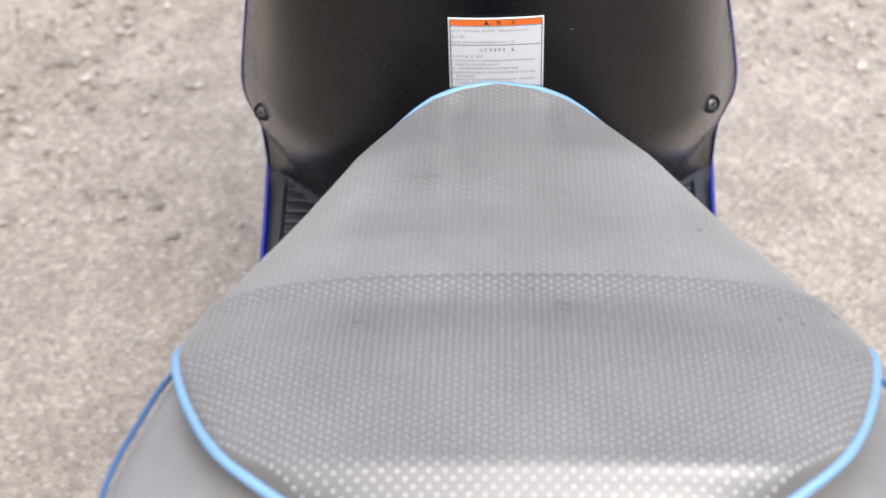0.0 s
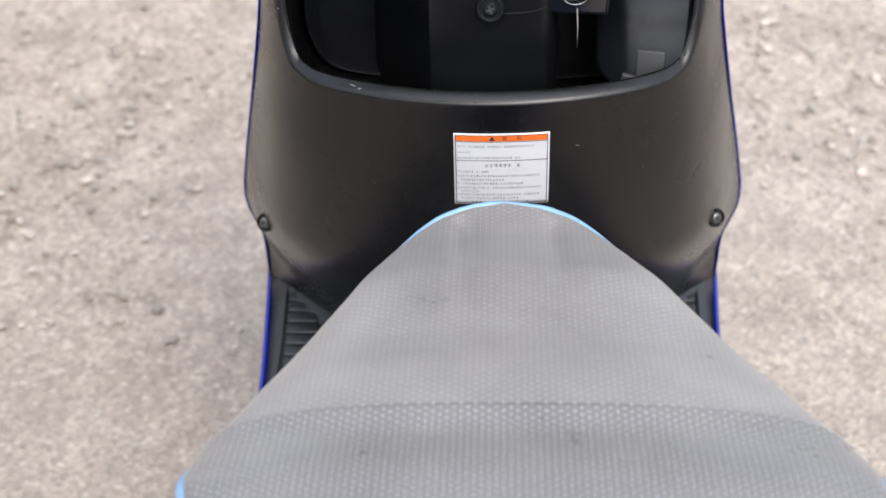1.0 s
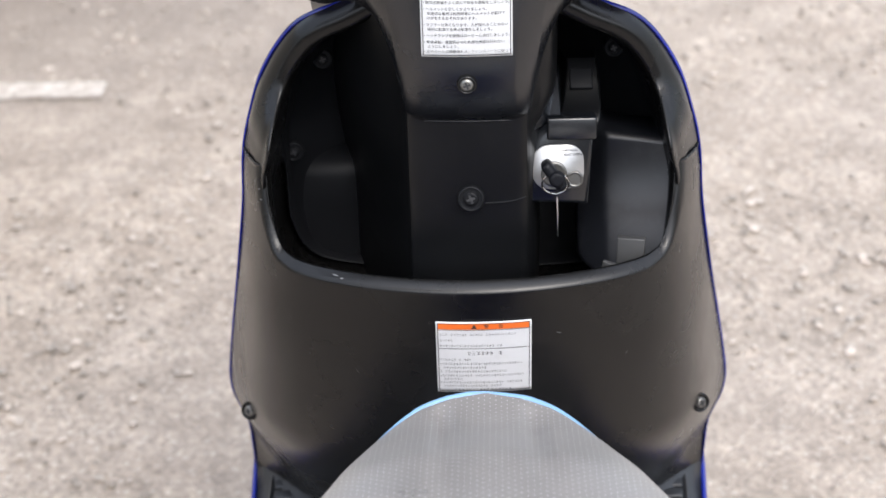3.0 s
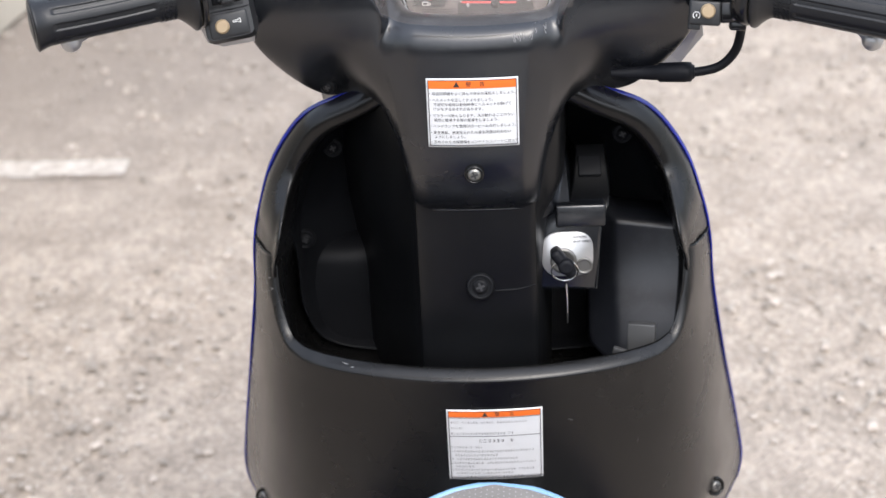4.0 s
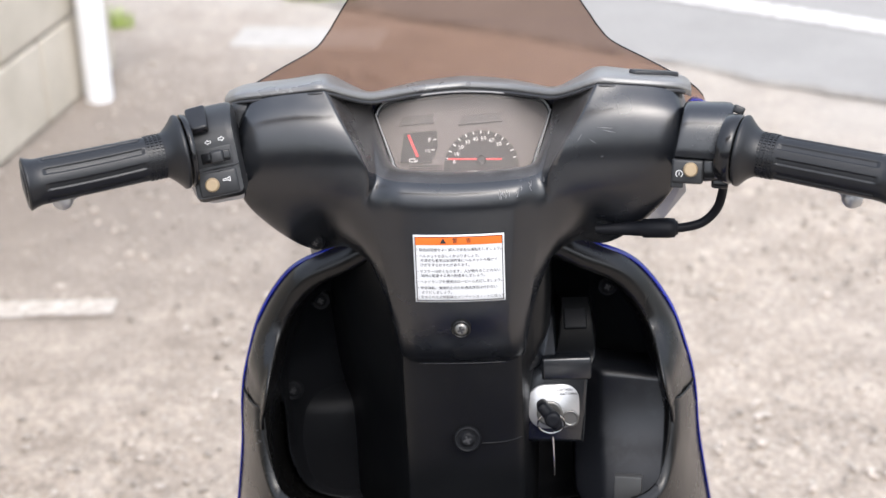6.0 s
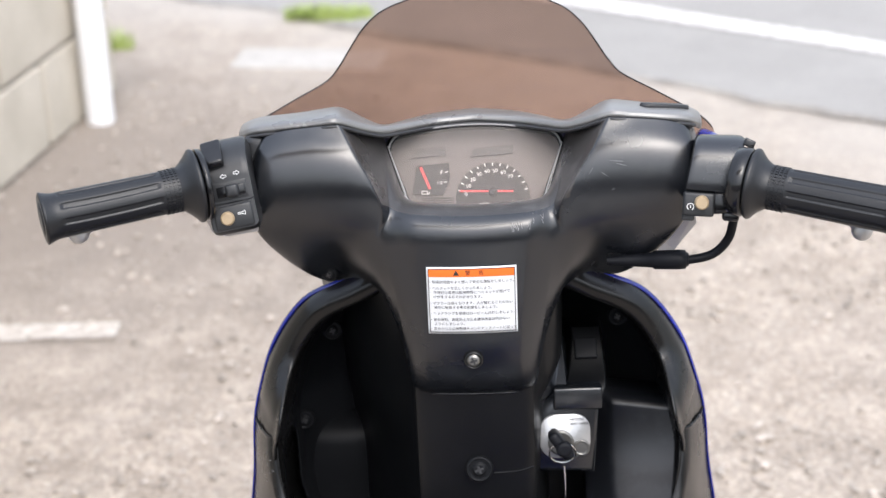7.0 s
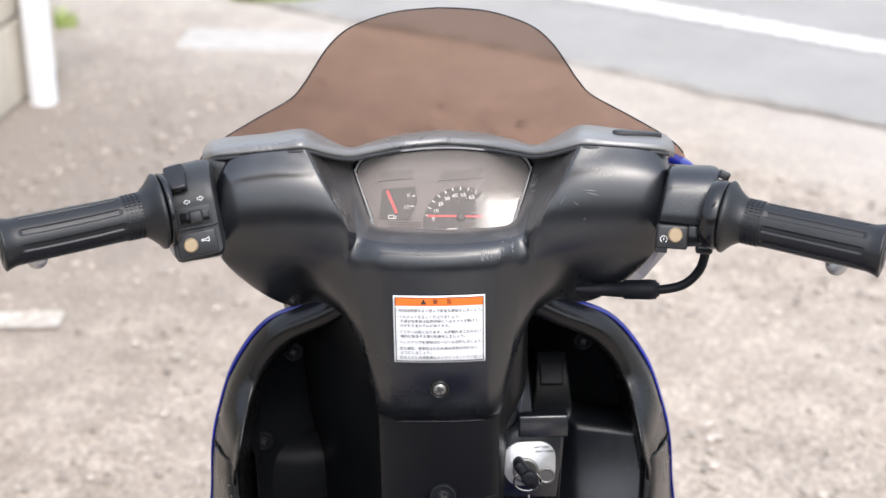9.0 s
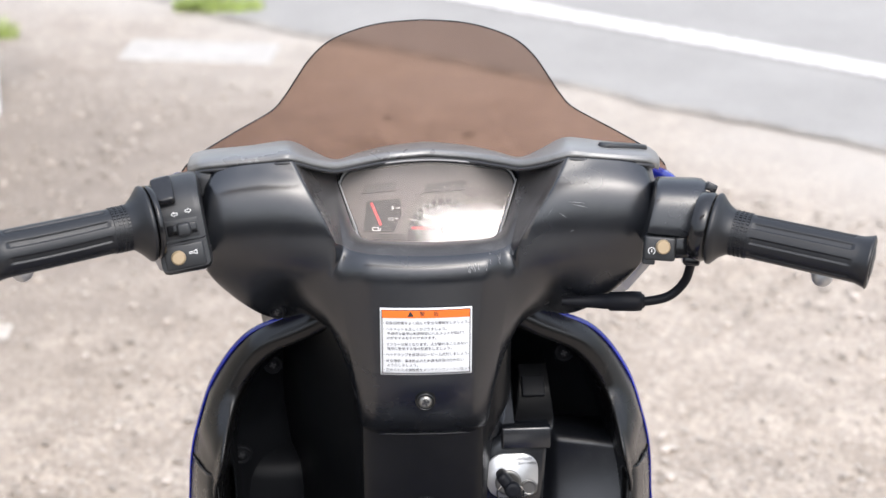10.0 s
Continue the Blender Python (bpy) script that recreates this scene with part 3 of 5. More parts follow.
for j in range(110):
    v = (j / 109) ** 1.25
    row = []
    for n, (x0, z0, e, k) in enumerate(TOP_LINE):
        t0 = x0 / lerp_table(SHIELD_EDGE, z0)[0]
        t1 = -1 + 2 * n / (COUNT - 1)
        z = z0 + (0.296 - z0) * v
        t = max(-1.0, min(1.0, t0 + (t1 - t0) * v ** 0.7))
        if n in (0, COUNT - 1):
            t = math.copysign(1.0, x0)
        x, y = shield_place(t, z)
        d = float(np.hypot(LIP[:, 0] - x, LIP[:, 1] - z).min())
        row.append((x, y + 0.011 * max(0.0, 1 - d / 0.0085) ** 1.25, z - 0.002 * math.exp(-d / 0.004)))
    rows.append(row)
# the lip turns in behind: down at the front, back along the ears as the pocket's side walls
turn_in = []
for f, side_in, side_back in ((1.0, 1.0, 0.095), (0.9, 0.97, 0.072), (0.78, 0.90, 0.056), (0.6, 0.72, 0.042), (0.42, 0.48, 0.028), (0.25, 0.24, 0.016), (0.1, 0.06, 0.007)):
    row = []
    for (x, y, z), (x0, z0, e, k) in zip(rows[0], TOP_LINE):
        e = e if k else 0.0
        inward = e * 0.003 * side_in * (1.0 if k else 0.0)
        back = 0.012 * f * (1 - e) + side_back * e * 0.12
        row.append((x - math.copysign(inward, x), y + back * (1.0 if k else 0.1), z - (0.035 * (1 - e) * f + 0.5 * back * e) * (1.0 if k else 0.1)))
    turn_in.append(row)
bm = sheet(turn_in + rows)
LOWER = skin(bm)
lower_panel = part("leg_shield", bm, BLACK, scooter, "scuffed black plastic leg shield with a pocket lip", thick=0.0012, offset=-1)

# upper inner panel: rim and the hollow back of the pocket
OUTLINE = [(0.0, 0.105, 0.848), (0.06, 0.105, 0.844), (0.095, 0.107, 0.828), (0.13, 0.112, 0.808), (0.157, 0.121, 0.768), (0.1725, 0.129, 0.722), (0.1785, 0.131, 0.695), (0.176, 0.134, 0.65), (0.172, 0.14, 0.60), (0.15, 0.15, 0.56), (0.08, 0.15, 0.548), (0.0, 0.15, 0.546)]
half = curve(OUTLINE, 90)
ring = np.vstack([half, (half * (-1, 1, 1))[-2:0:-1]])
centre = np.array((0.0, 0.0, 0.69))
rows = []
for rho, dy in ((1.0, 0.002), (0.985, -0.006), (0.96, -0.011), (0.93, -0.0125), (0.90, -0.0115), (0.875, -0.005), (0.85, 0.012), (0.82, 0.029), (0.78, 0.037), (0.7, 0.044), (0.55, 0.048), (0.35, 0.050), (0.12, 0.050)):
    row = []
    for p in ring:
        x, z = centre[0] + (p[0] - centre[0]) * rho, centre[2] + (p[2] - centre[2]) * rho
        if 0.84 < rho < 0.97:
            # the band widens towards the ears
            x *= 1 - 0.030 * math.exp(-(((z - 0.705) / 0.05) ** 2))
        swell = 1 + 2.8 * math.exp(-(((z - 0.70) / 0.055) ** 2)) if dy < 0 else 1
        deep = 0.085 * max(0.0, 1 - rho / 0.8)
        y = p[1] * min(1, rho + 0.1) + 0.135 * (1 - min(1, rho + 0.1)) + dy * swell + deep
        if rho > 0.86 and z < 0.765:
            # runs out flush on the ear and ends at the ear's top seam
            w = float(np.clip((0.765 - z) / 0.045, 0, 1))
            w = w * w * (3 - 2 * w) if rho > 0.88 else 0.0
            zz = min(z, 0.72)
            ear = shield_place(min(1.0, abs(x) / lerp_table(SHIELD_EDGE, zz)[0]), zz)[1] + 0.0012
            seam = TOP_LINE[-13][1] + 0.0005 - 0.013 * float(np.clip((abs(x) - 0.1545) / 0.022, 0, 1)) ** 1.3
            y += (ear - y) * w + 0.0045 * float(np.clip((seam - z) / 0.003, 0, 1)) + 0.035 * float(np.clip((0.695 - z) / 0.03, 0, 1))
        row.append((x, y, z))
    rows.append(row)
dense = [[tuple(q) for q in line] for line in np.stack([curve([r[k] for r in rows], 60) for k in range(len(ring))], 1)]
bm = sheet(dense, True)
HOLLOW = skin(bm)
bm.free()
part("inner_panel", sheet(dense[:28], True), BLACK, scooter, "black inner panel rim round the pocket")
bm = sheet(dense[27:], True)
cap(bm, dense[-1])
part("pocket_back", bm, POCKET, scooter, "black grained hollow back of the pocket")

# pocket floor
rows = []
for f in np.linspace(0, 1, 8):
    row = []
    for x in np.linspace(-0.16, 0.16, 24):
        front = on(LOWER, x, 0.51, -0.008).y
        row.append((x, front + (0.22 - front) * f, 0.515 - 0.02 * (x / 0.16) ** 2))
    rows.append(row)
part("pocket_floor", sheet(rows), POCKET, scooter, thick=0.003)

# steering neck panel inside the pocket
def neck_line(z):
    spread = 0.004 + 0.016 * max(0, (z - 0.66) / 0.1)
    wide = 0.010 * min(1.0, max(0.0, (z - 0.735) / 0.025))
    left = [(-0.104 - spread, 0.215, z), (-0.078 - spread * 0.8, 0.135, z), (-0.0545 - spread * 0.15, 0.080, z), (-0.0475, 0.0605, z), (-0.0455, 0.0540, z), (-0.0430, 0.0513, z), (-0.03, 0.0502, z)]
    return left + [(0, 0.0495, z), (0.03, 0.0502, z), (0.0415, 0.0513, z), (0.0440, 0.0540, z), (0.0465 + wide * 0.55, 0.0625, z), (0.050 + wide * 1.35, 0.080 - wide * 0.4, z), (0.053 + wide * 1.4, 0.12, z), (0.057 + wide * 1.4, 0.215, z)]


bm = sheet(blend_sheet([neck_line(z) for z in (0.555, 0.60, 0.65, 0.70, 0.74, 0.775, 0.81, 0.84)], 90, 50))
NECK = skin(bm)
neck = part("neck_panel", bm, NECK_PLASTIC, scooter)
# slanted flank between the neck and the lock housing
rows = [curve([(0.0440, 0.0580, z), (0.0475, 0.0630, z), (0.0530, 0.0700, z), (0.0580, 0.0780, z), (0.0610, 0.090, z), (0.0625, 0.12, z)], 24) for z in np.linspace(0.742, 0.812, 12)]
part("neck_flank", sheet([[tuple(p) for p in q] for q in rows]), COVER, neck)

# rear half of the handlebar cover, line by line from the middle outwards
A = [(0, 0.050, 0.757), (0, 0.036, 0.771), (0, 0.0245, 0.80), (0, 0.0215, 0.84), (0, 0.0225, 0.875), (0, 0.0237, 0.8945), (0, 0.0300, 0.9045), (0, 0.046, 0.9085), (0, 0.062, 0.9045), (0, 0.083, 0.896)]
B = [(0.032, 0.0515, 0.757), (0.033, 0.038, 0.771), (0.034, 0.0265, 0.80), (0.036, 0.0238, 0.84), (0.038, 0.0248, 0.875), (0.040, 0.0258, 0.8945), (0.040, 0.0320, 0.9055), (0.0395, 0.048, 0.9098), (0.039, 0.064, 0.906), (0.038, 0.084, 0.897)]
C = [(0.0455, 0.060, 0.757), (0.0465, 0.046, 0.773), (0.0485, 0.037, 0.80), (0.053, 0.033, 0.84), (0.057, 0.032, 0.872), (0.0575, 0.0335, 0.893), (0.0550, 0.039, 0.906), (0.0530, 0.053, 0.911), (0.0525, 0.068, 0.909), (0.0530, 0.086, 0.902)]
D = [(0.0485, 0.080, 0.765), (0.051, 0.065, 0.785), (0.0545, 0.050, 0.81), (0.060, 0.041, 0.842), (0.0635, 0.0362, 0.870), (0.0625, 0.0342, 0.893), (0.0575, 0.046, 0.908), (0.0585, 0.070, 0.911), (0.0620, 0.086, 0.929), (0.0655, 0.083, 0.9555)]
E_ = [(0.052, 0.11, 0.79), (0.057, 0.088, 0.808), (0.064, 0.070, 0.828), (0.0695, 0.051, 0.848), (0.072, 0.0402, 0.871), (0.069, 0.0348, 0.893), (0.0635, 0.0325, 0.912), (0.0715, 0.0355, 0.932), (0.0845, 0.0430, 0.953), (0.0955, 0.057, 0.9705)]
F_ = [(0.054, 0.118, 0.8), (0.061, 0.107, 0.816), (0.074, 0.092, 0.832), (0.09, 0.074, 0.846), (0.096, 0.055, 0.868), (0.0955, 0.0375, 0.893), (0.0955, 0.031, 0.912), (0.1025, 0.0345, 0.934), (0.109, 0.0420, 0.9545), (0.114, 0.0575, 0.969)]
F2 = [(0.056, 0.125, 0.81), (0.066, 0.115, 0.825), (0.085, 0.1, 0.836), (0.104, 0.079, 0.839), (0.119, 0.058, 0.858), (0.125, 0.0390, 0.892), (0.127, 0.0315, 0.912), (0.129, 0.035, 0.934), (0.131, 0.0425, 0.9535), (0.132, 0.058, 0.967)]
G_ = [(0.06, 0.135, 0.825), (0.075, 0.125, 0.835), (0.095, 0.105, 0.845), (0.115, 0.079, 0.853), (0.137, 0.058, 0.870), (0.148, 0.0405, 0.893), (0.149, 0.0335, 0.912), (0.150, 0.0375, 0.934), (0.150, 0.0450, 0.951), (0.147, 0.0605, 0.963)]
G2 = [(0.062, 0.14, 0.83), (0.077, 0.13, 0.84), (0.098, 0.112, 0.853), (0.119, 0.09, 0.864), (0.141, 0.072, 0.882), (0.1555, 0.056, 0.898), (0.1565, 0.051, 0.914), (0.1575, 0.054, 0.932), (0.157, 0.0595, 0.947), (0.1545, 0.071, 0.957)]
H_ = [(0.065, 0.145, 0.835), (0.08, 0.135, 0.845), (0.1, 0.12, 0.857), (0.121, 0.1, 0.868), (0.142, 0.085, 0.886), (0.157, 0.075, 0.90), (0.160, 0.072, 0.916), (0.160, 0.076, 0.932), (0.159, 0.08, 0.945), (0.157, 0.084, 0.954)]



FOLD = [(0.0580, 0.0400, 0.907), (0.0610, 0.057, 0.9185), (0.0645, 0.080, 0.9305), (0.0675, 0.1140, 0.9405)]


def flank(side):
    """Lines of the broad flank between the cover's ridge and the instrument lens."""
    def at(p):
        return Vector((side * p[0], p[1], p[2]))

    lines = []
    for w, share in ((0.25, 0.15), (0.5, 0.3), (0.75, 0.45), (1.0, 0.6), (1.35, 0.74), (1.7, 0.88)):
        line = []
        for k in range(10):
            c, d, e = at(C[k]), at(D[k]), at(E_[k])
            if k <= 5:
                p = c.lerp(d, share * 2) if share < 0.5 else d.lerp(e, share * 2 - 1)
            else:
                fold = at(FOLD[k - 6])
                p = c.lerp(fold, w) if w <= 1 else fold.lerp(e, w - 1)
            line.append(tuple(p))
        lines.append(line)
    return lines


def to_left(lines):
    return [[(-x, y, z) for x, y, z in line] for line in lines]


outer = [[(x, y + (0.0015 if k == 6 else -0.0005 if k == 7 else 0), z) for k, (x, y, z) in enumerate(q)] for q in (E_, F_, F2, G_)] + [G2, H_]


BAR_SHIFT = 0.0045


def beside_lens(line):
    """The top of the cover stands a little off the middle."""
    return [(x + BAR_SHIFT * min(1.0, max(0, k - 5) / 3), y, z) for k, (x, y, z) in enumerate(line)]


COLUMNS = [beside_lens(q) for q in to_left(outer)[::-1] + flank(-1)[::-1] + to_left([C, B]) + [A, B, C] + flank(1) + outer]
places = np.array([[tuple(p) for p in line] for line in blend_sheet(COLUMNS, 130, 340)])
# ease the corners where the shelf's ends run into the flanks
for cx in (-0.0615, 0.0675):
    ease = np.clip(1.6 - np.hypot(places[..., 0] - cx, 1.1 * (places[..., 2] - 0.894)) / 0.016, 0, 1)[1:-1, 1:-1, None] * 0.5
    for step in range(70):
        mean = (places[:-2, 1:-1] + places[2:, 1:-1] + places[1:-1, :-2] + places[1:-1, 2:]) / 4
        places[1:-1, 1:-1] += (mean - places[1:-1, 1:-1]) * ease
bm = sheet([[tuple(p) for p in line] for line in places])
COVER_SKIN = skin(bm)
handle_cover = part("handlebar_cover", bm, COVER, scooter, "satin black plastic handlebar cover with light scratches", thick=0.0015, offset=-1)
low_edge = [(x, y - 0.0004, z + 0.0004) for x, y, z in ((-0.0455, 0.060, 0.757), (-0.041, 0.0535, 0.757), (-0.032, 0.0515, 0.757), (0, 0.050, 0.757), (0.032, 0.0515, 0.757), (0.041, 0.0535, 0.757), (0.0455, 0.060, 0.757))]
part("lower_edge", tube(bmesh.new(), low_edge, 0.0009, 60, 8), GLOSS, handle_cover, "glossy lower edge of the cover")

# shelf and flanks round the instruments: reflected sheen put into a lighter, scuffed material
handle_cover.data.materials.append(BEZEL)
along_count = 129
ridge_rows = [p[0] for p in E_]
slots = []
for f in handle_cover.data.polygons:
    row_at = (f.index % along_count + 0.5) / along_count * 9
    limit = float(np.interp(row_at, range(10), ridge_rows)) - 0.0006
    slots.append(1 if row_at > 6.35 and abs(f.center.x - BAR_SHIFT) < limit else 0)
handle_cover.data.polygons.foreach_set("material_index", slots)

# upper cover: the strip over the cover's top edge, running forward under the screen
TOP_EDGE = [(0, 0.1205, 0.949), (0.03, 0.115, 0.9485), (0.052, 0.098, 0.951), (0.066, 0.083, 0.9545), (0.080, 0.069, 0.9625), (0.0955, 0.057, 0.9715), (0.112, 0.0575, 0.970), (0.134, 0.0585, 0.9675), (0.150, 0.063, 0.964), (0.1595, 0.077, 0.956)]
edge = curve(TOP_EDGE, 70)
edge = np.vstack([(edge * (-1, 1, 1))[:0:-1], edge]) + (BAR_SHIFT, 0, 0)
# the ends reach round over the switch boxes
edge[:, 0] -= 0.009 * np.clip((-edge[:, 0] - 0.118) / 0.037, 0, 1) - 0.003 * np.clip((edge[:, 0] - 0.128) / 0.036, 0, 1)


def strip_share(x):
    return float(lerp_table([(-0.015, 0.80), (0.0, 0.81), (0.015, 0.80), (0.03, 0.77), (0.05, 0.68), (0.067, 0.55), (0.083, 0.80), (0.097, 1.02), (0.13, 1.0), (0.165, 1.0)], abs(x - BAR_SHIFT))[0])


rows = []
for dy, dz in ((0.0045, -0.006), (0.0, -0.001), (0.0004, 0.0012), (0.0025, 0.0026), (0.010, 0.0026), (0.024, 0.0005), (0.040, -0.004), (0.054, -0.0085), (0.075, -0.025), (0.10, -0.05)):
    rows.append([(x * (1 + 0.25 * max(0, -dz - 0.004)), y + dy * (strip_share(x) if dy > 0.005 else 1), z + (dz if dy < 0.005 else dz * (0.45 + 0.55 * strip_share(x)))) for x, y, z in edge])
bm = sheet(np.stack([curve([r[k] for r in rows], 40) for k in range(len(edge))], 1))
TOP_SKIN = skin(bm)
part("upper_cover", bm, STRIP_SHEEN, scooter, "black upper handlebar cover strip, lightened for its sky sheen", thick=0.002, offset=-1)

# black tube for the shade in the gap between upper strip and rear cover
gap_line = [(x, y - 0.0002, z - 0.0034) for x, y, z in edge[4:-4:3]]
part("cover_gap_shade", tube(bmesh.new(), gap_line, 0.0014, 160, 8), INK, scooter, "black tube for the shade in the joint between the covers")

# seat of the mirror, closed with a rubber cap
def strip_top(x, y):
    return TOP_SKIN.ray_cast(Vector((x, y, 2)), Vector((0, 0, -1)))[0]


cap_at = strip_top(0.1405, 0.080) - Vector((0, 0, 0.0012))
along = (strip_top(0.150, 0.0864) - strip_top(0.135, 0.0816)).normalized()
cap_up = along.cross(strip_top(0.1425, 0.087) - strip_top(0.1425, 0.081)).normalized()
cap_m = Matrix.Translation(cap_at - cap_up * 0.001) @ Matrix((along, cap_up.cross(along), cap_up)).transposed().to_4x4()
part("mirror_cap", prism(bmesh.new(), cap_m, round_rect(0.037, 0.011, 0.005), 0.0042, 0.0015), SWITCH, scooter, "small oval black rubber cap")

# smoked screen
SCREEN = [(0.0, 1.022), (0.029, 1.0205), (0.050, 1.0165), (0.070, 1.009), (0.0845, 0.996), (0.096, 0.979), (0.1045, 0.966), (0.1155, 0.955), (0.143, 0.9445), (0.167, 0.9355), (0.178, 0.928), (0.182, 0.919)]
SCREEN_MID = 0.0037


def screen_depth(x, z):
    return 0.262 - 0.42 * (z - 0.9) - 3.1 * x * x


half = curve(SCREEN, 60)
top = np.vstack([(half * (-1, 1))[:0:-1], half])
rows = []
for v in [0, 0.004, 0.01] + [0.02 + 0.98 * j / 13 for j in range(14)]:
    rows.append([(x + SCREEN_MID, screen_depth(x, z + (0.86 - z) * v), z + (0.86 - z) * v) for x, z in top])
screen = part("windscreen", sheet(rows), SMOKE, scooter, "brown smoked clear plastic windscreen", thick=0.0012, offset=0)
rim = [(x + SCREEN_MID, screen_depth(x, z), z) for x, z in top]
bm = tube(bmesh.new(), [p for p in rim if abs(p[0] - SCREEN_MID) < 0.18], 0.0006, 150, 8)
part("screen_edge", bm, GLOSS, screen, "dark polished screen edge")

# blue cowl in front of the bars
rows = []
for f, s, dz in ((0.0, 1.0, 0.0), (0.25, 1.0, 0.002), (0.5, 0.92, -0.002), (0.75, 0.7, -0.012), (1.0, 0.35, -0.03)):
    row = []
    for k in range(33):
        x = 0.18 * (-1 + 2 * k / 32)
        row.append((x * s, 0.118 + 0.205 * f * (1 - 0.55 * (x / 0.18) ** 2) + 0.01, 0.883 + dz - 0.10 * f + 0.028 * (x / 0.18) ** 2))
    rows.append(row)
bm = sheet(blend_sheet(rows, 60, 24))
sheet(blend_sheet([rows[-1], [(x, y + 0.01, z - 0.04) for x, y, z in rows[-1]], [(x, y - 0.01, z - 0.1) for x, y, z in rows[-1]]], 60, 10), bm=bm)
for sx in (-1, 1):
    tube(bm, [(sx * 0.177 - 0.001, 0.105, 0.900), (sx * 0.183 - 0.001, 0.118, 0.913), (sx * 0.1855 - 0.001, 0.132, 0.920), (sx * 0.178 - 0.001, 0.155, 0.918)], 0.0028, 20, 10)
part("front_cowl", bm, BLUE, scooter, "glossy blue front cowl below the screen", thick=0.003)

# blue fairing: its edge shows round the shield
edge_pts = [(x, y, z) for x, y, z in ((0.0, 0.11, 0.846), (0.06, 0.11, 0.842), (0.095, 0.112, 0.827), (0.1308, 0.117, 0.8085), (0.1582, 0.126, 0.7685), (0.1738, 0.134, 0.7225))]
edge_pts += [(lerp_table(SHIELD_EDGE, z)[0] + 0.0014, lerp_table(SHIELD_EDGE, z)[1] + 0.004, z) for z in (0.69, 0.643, 0.574, 0.505, 0.435, 0.395, 0.370, 0.352, 0.335, 0.296)]
half = curve(edge_pts, 110)
line = np.vstack([(half * (-1, 1, 1))[:0:-1], half])
rows = []
for dy, s, dz in ((-0.003, 0.994, -0.002), (-0.004, 1.000, 0.0), (0.001, 1.004, 0.0008), (0.012, 0.998, -0.008), (0.048, 0.95, -0.038), (0.10, 0.83, -0.075), (0.15, 0.57, -0.105), (0.175, 0.2, -0.12), (0.177, 0.03, -0.125)):
    rows.append([(x * s, y + dy, z + dz) for x, y, z in line])
bm = sheet(np.stack([curve([r[k] for r in rows], 30) for k in range(len(line))], 1))
part("front_fairing", bm, BLUE, scooter, "glossy blue outer fairing with a thin visible rim")


# floorboard
FLOOR = [(-0.24, 0.150), (-0.16, 0.185), (-0.05, 0.196), (0.05, 0.200), (0.13, 0.2035), (0.20, 0.2075), (0.26, 0.2115), (0.30, 0.213)]
rows = []
for y, w in curve(FLOOR, 40):
    row = []
    for k in range(41):
        t = -1 + 2 * k / 40
        tunnel = 0.05 * math.exp(-((t * w) / 0.07) ** 2) * float(np.clip((0.25 - y) / 0.1, 0, 1))
        heel = 0.012 * float(np.clip(1 - (shield_place(t, 0.31)[1] - y) / 0.03, 0, 1)) ** 2
        row.append((t * w, y, 0.300 - 0.012 * abs(t) ** 10 + tunnel + heel))
    rows.append(row)
bm = sheet(rows)
part("floorboard", bm, FOOTBOARD, scooter, "black plastic floorboard", thick=0.02, offset=-1)
for sx in (-1, 1):
    bm = tube(bmesh.new(), [(sx * (w + 0.002), y, 0.288) for y, w in FLOOR], 0.003, 60, 8)
    part("side_trim", bm, BLUE, scooter, "thin blue trim along the floorboard")

# ribbed foot pads let into the floorboard
for sx in (-1, 1):
    pad_bm = bmesh.new()
    outline = [(0.150, 0.02), (0.187, 0.02), (0.1905, 0.15), (0.193, 0.215), (0.1915, 0.238), (0.186, 0.245), (0.177, 0.237), (0.166, 0.218), (0.156, 0.187), (0.152, 0.15)]
    outline = outline if sx > 0 else [(-x, y) for x, y in outline[::-1]]
    prism(pad_bm, Matrix.Translation((0, 0, 0.299)), outline, 0.0025, 0.001)
    pad = part("foot_pad", pad_bm, RUBBER, scooter, "ribbed black rubber foot pad", smooth=False)
    rim = [(x, y, 0.3015) for x, y in outline]
    # solid black tube imitates the shade of a groove
    part("pad_groove_shade", tube(bmesh.new(), rim + [rim[0]], 0.0013, 90, 8), INK, pad, "black tube for the shade of a groove round the pad")
    for k in range(12):
        y = 0.034 + 0.0165 * k
        x0 = 0.0035 + float(np.interp(y + 0.0068, [0.02, 0.15, 0.187, 0.218, 0.237], [0.150, 0.152, 0.156, 0.166, 0.177]))
        x1 = -0.0035 + float(np.interp(y, [0.02, 0.15, 0.215], [0.187, 0.1905, 0.193]))
        part("rib", block(bmesh.new(), pose(sx * (x0 + x1) / 2, y, 0.3018), (x1 - x0, 0.0128, 0.004), 0.0016, 2), FOOTBOARD, pad)


# ---- seat ----
def seat_mid(y):
    return 0.0045 - 0.0435 * y


SEAT = [(-0.170, 0.002, 0.6680), (-0.1735, 0.0205, 0.6680), (-0.179, 0.0355, 0.6682), (-0.188, 0.0490, 0.6690), (-0.199, 0.0605, 0.6705), (-0.213, 0.0710, 0.6735), (-0.245, 0.0885, 0.6825), (-0.28, 0.1025, 0.693), (-0.323, 0.1240, 0.7015), (-0.369, 0.1445, 0.7075), (-0.409, 0.160, 0.712), (-0.453, 0.1745, 0.717), (-0.478, 0.1765, 0.7205), (-0.5, 0.1735, 0.7235), (-0.525, 0.166, 0.7260), (-0.548, 0.1555, 0.7270), (-0.568, 0.140, 0.7260), (-0.58, 0.123, 0.7220), (-0.592, 0.10, 0.7140), (-0.605, 0.06, 0.705)]


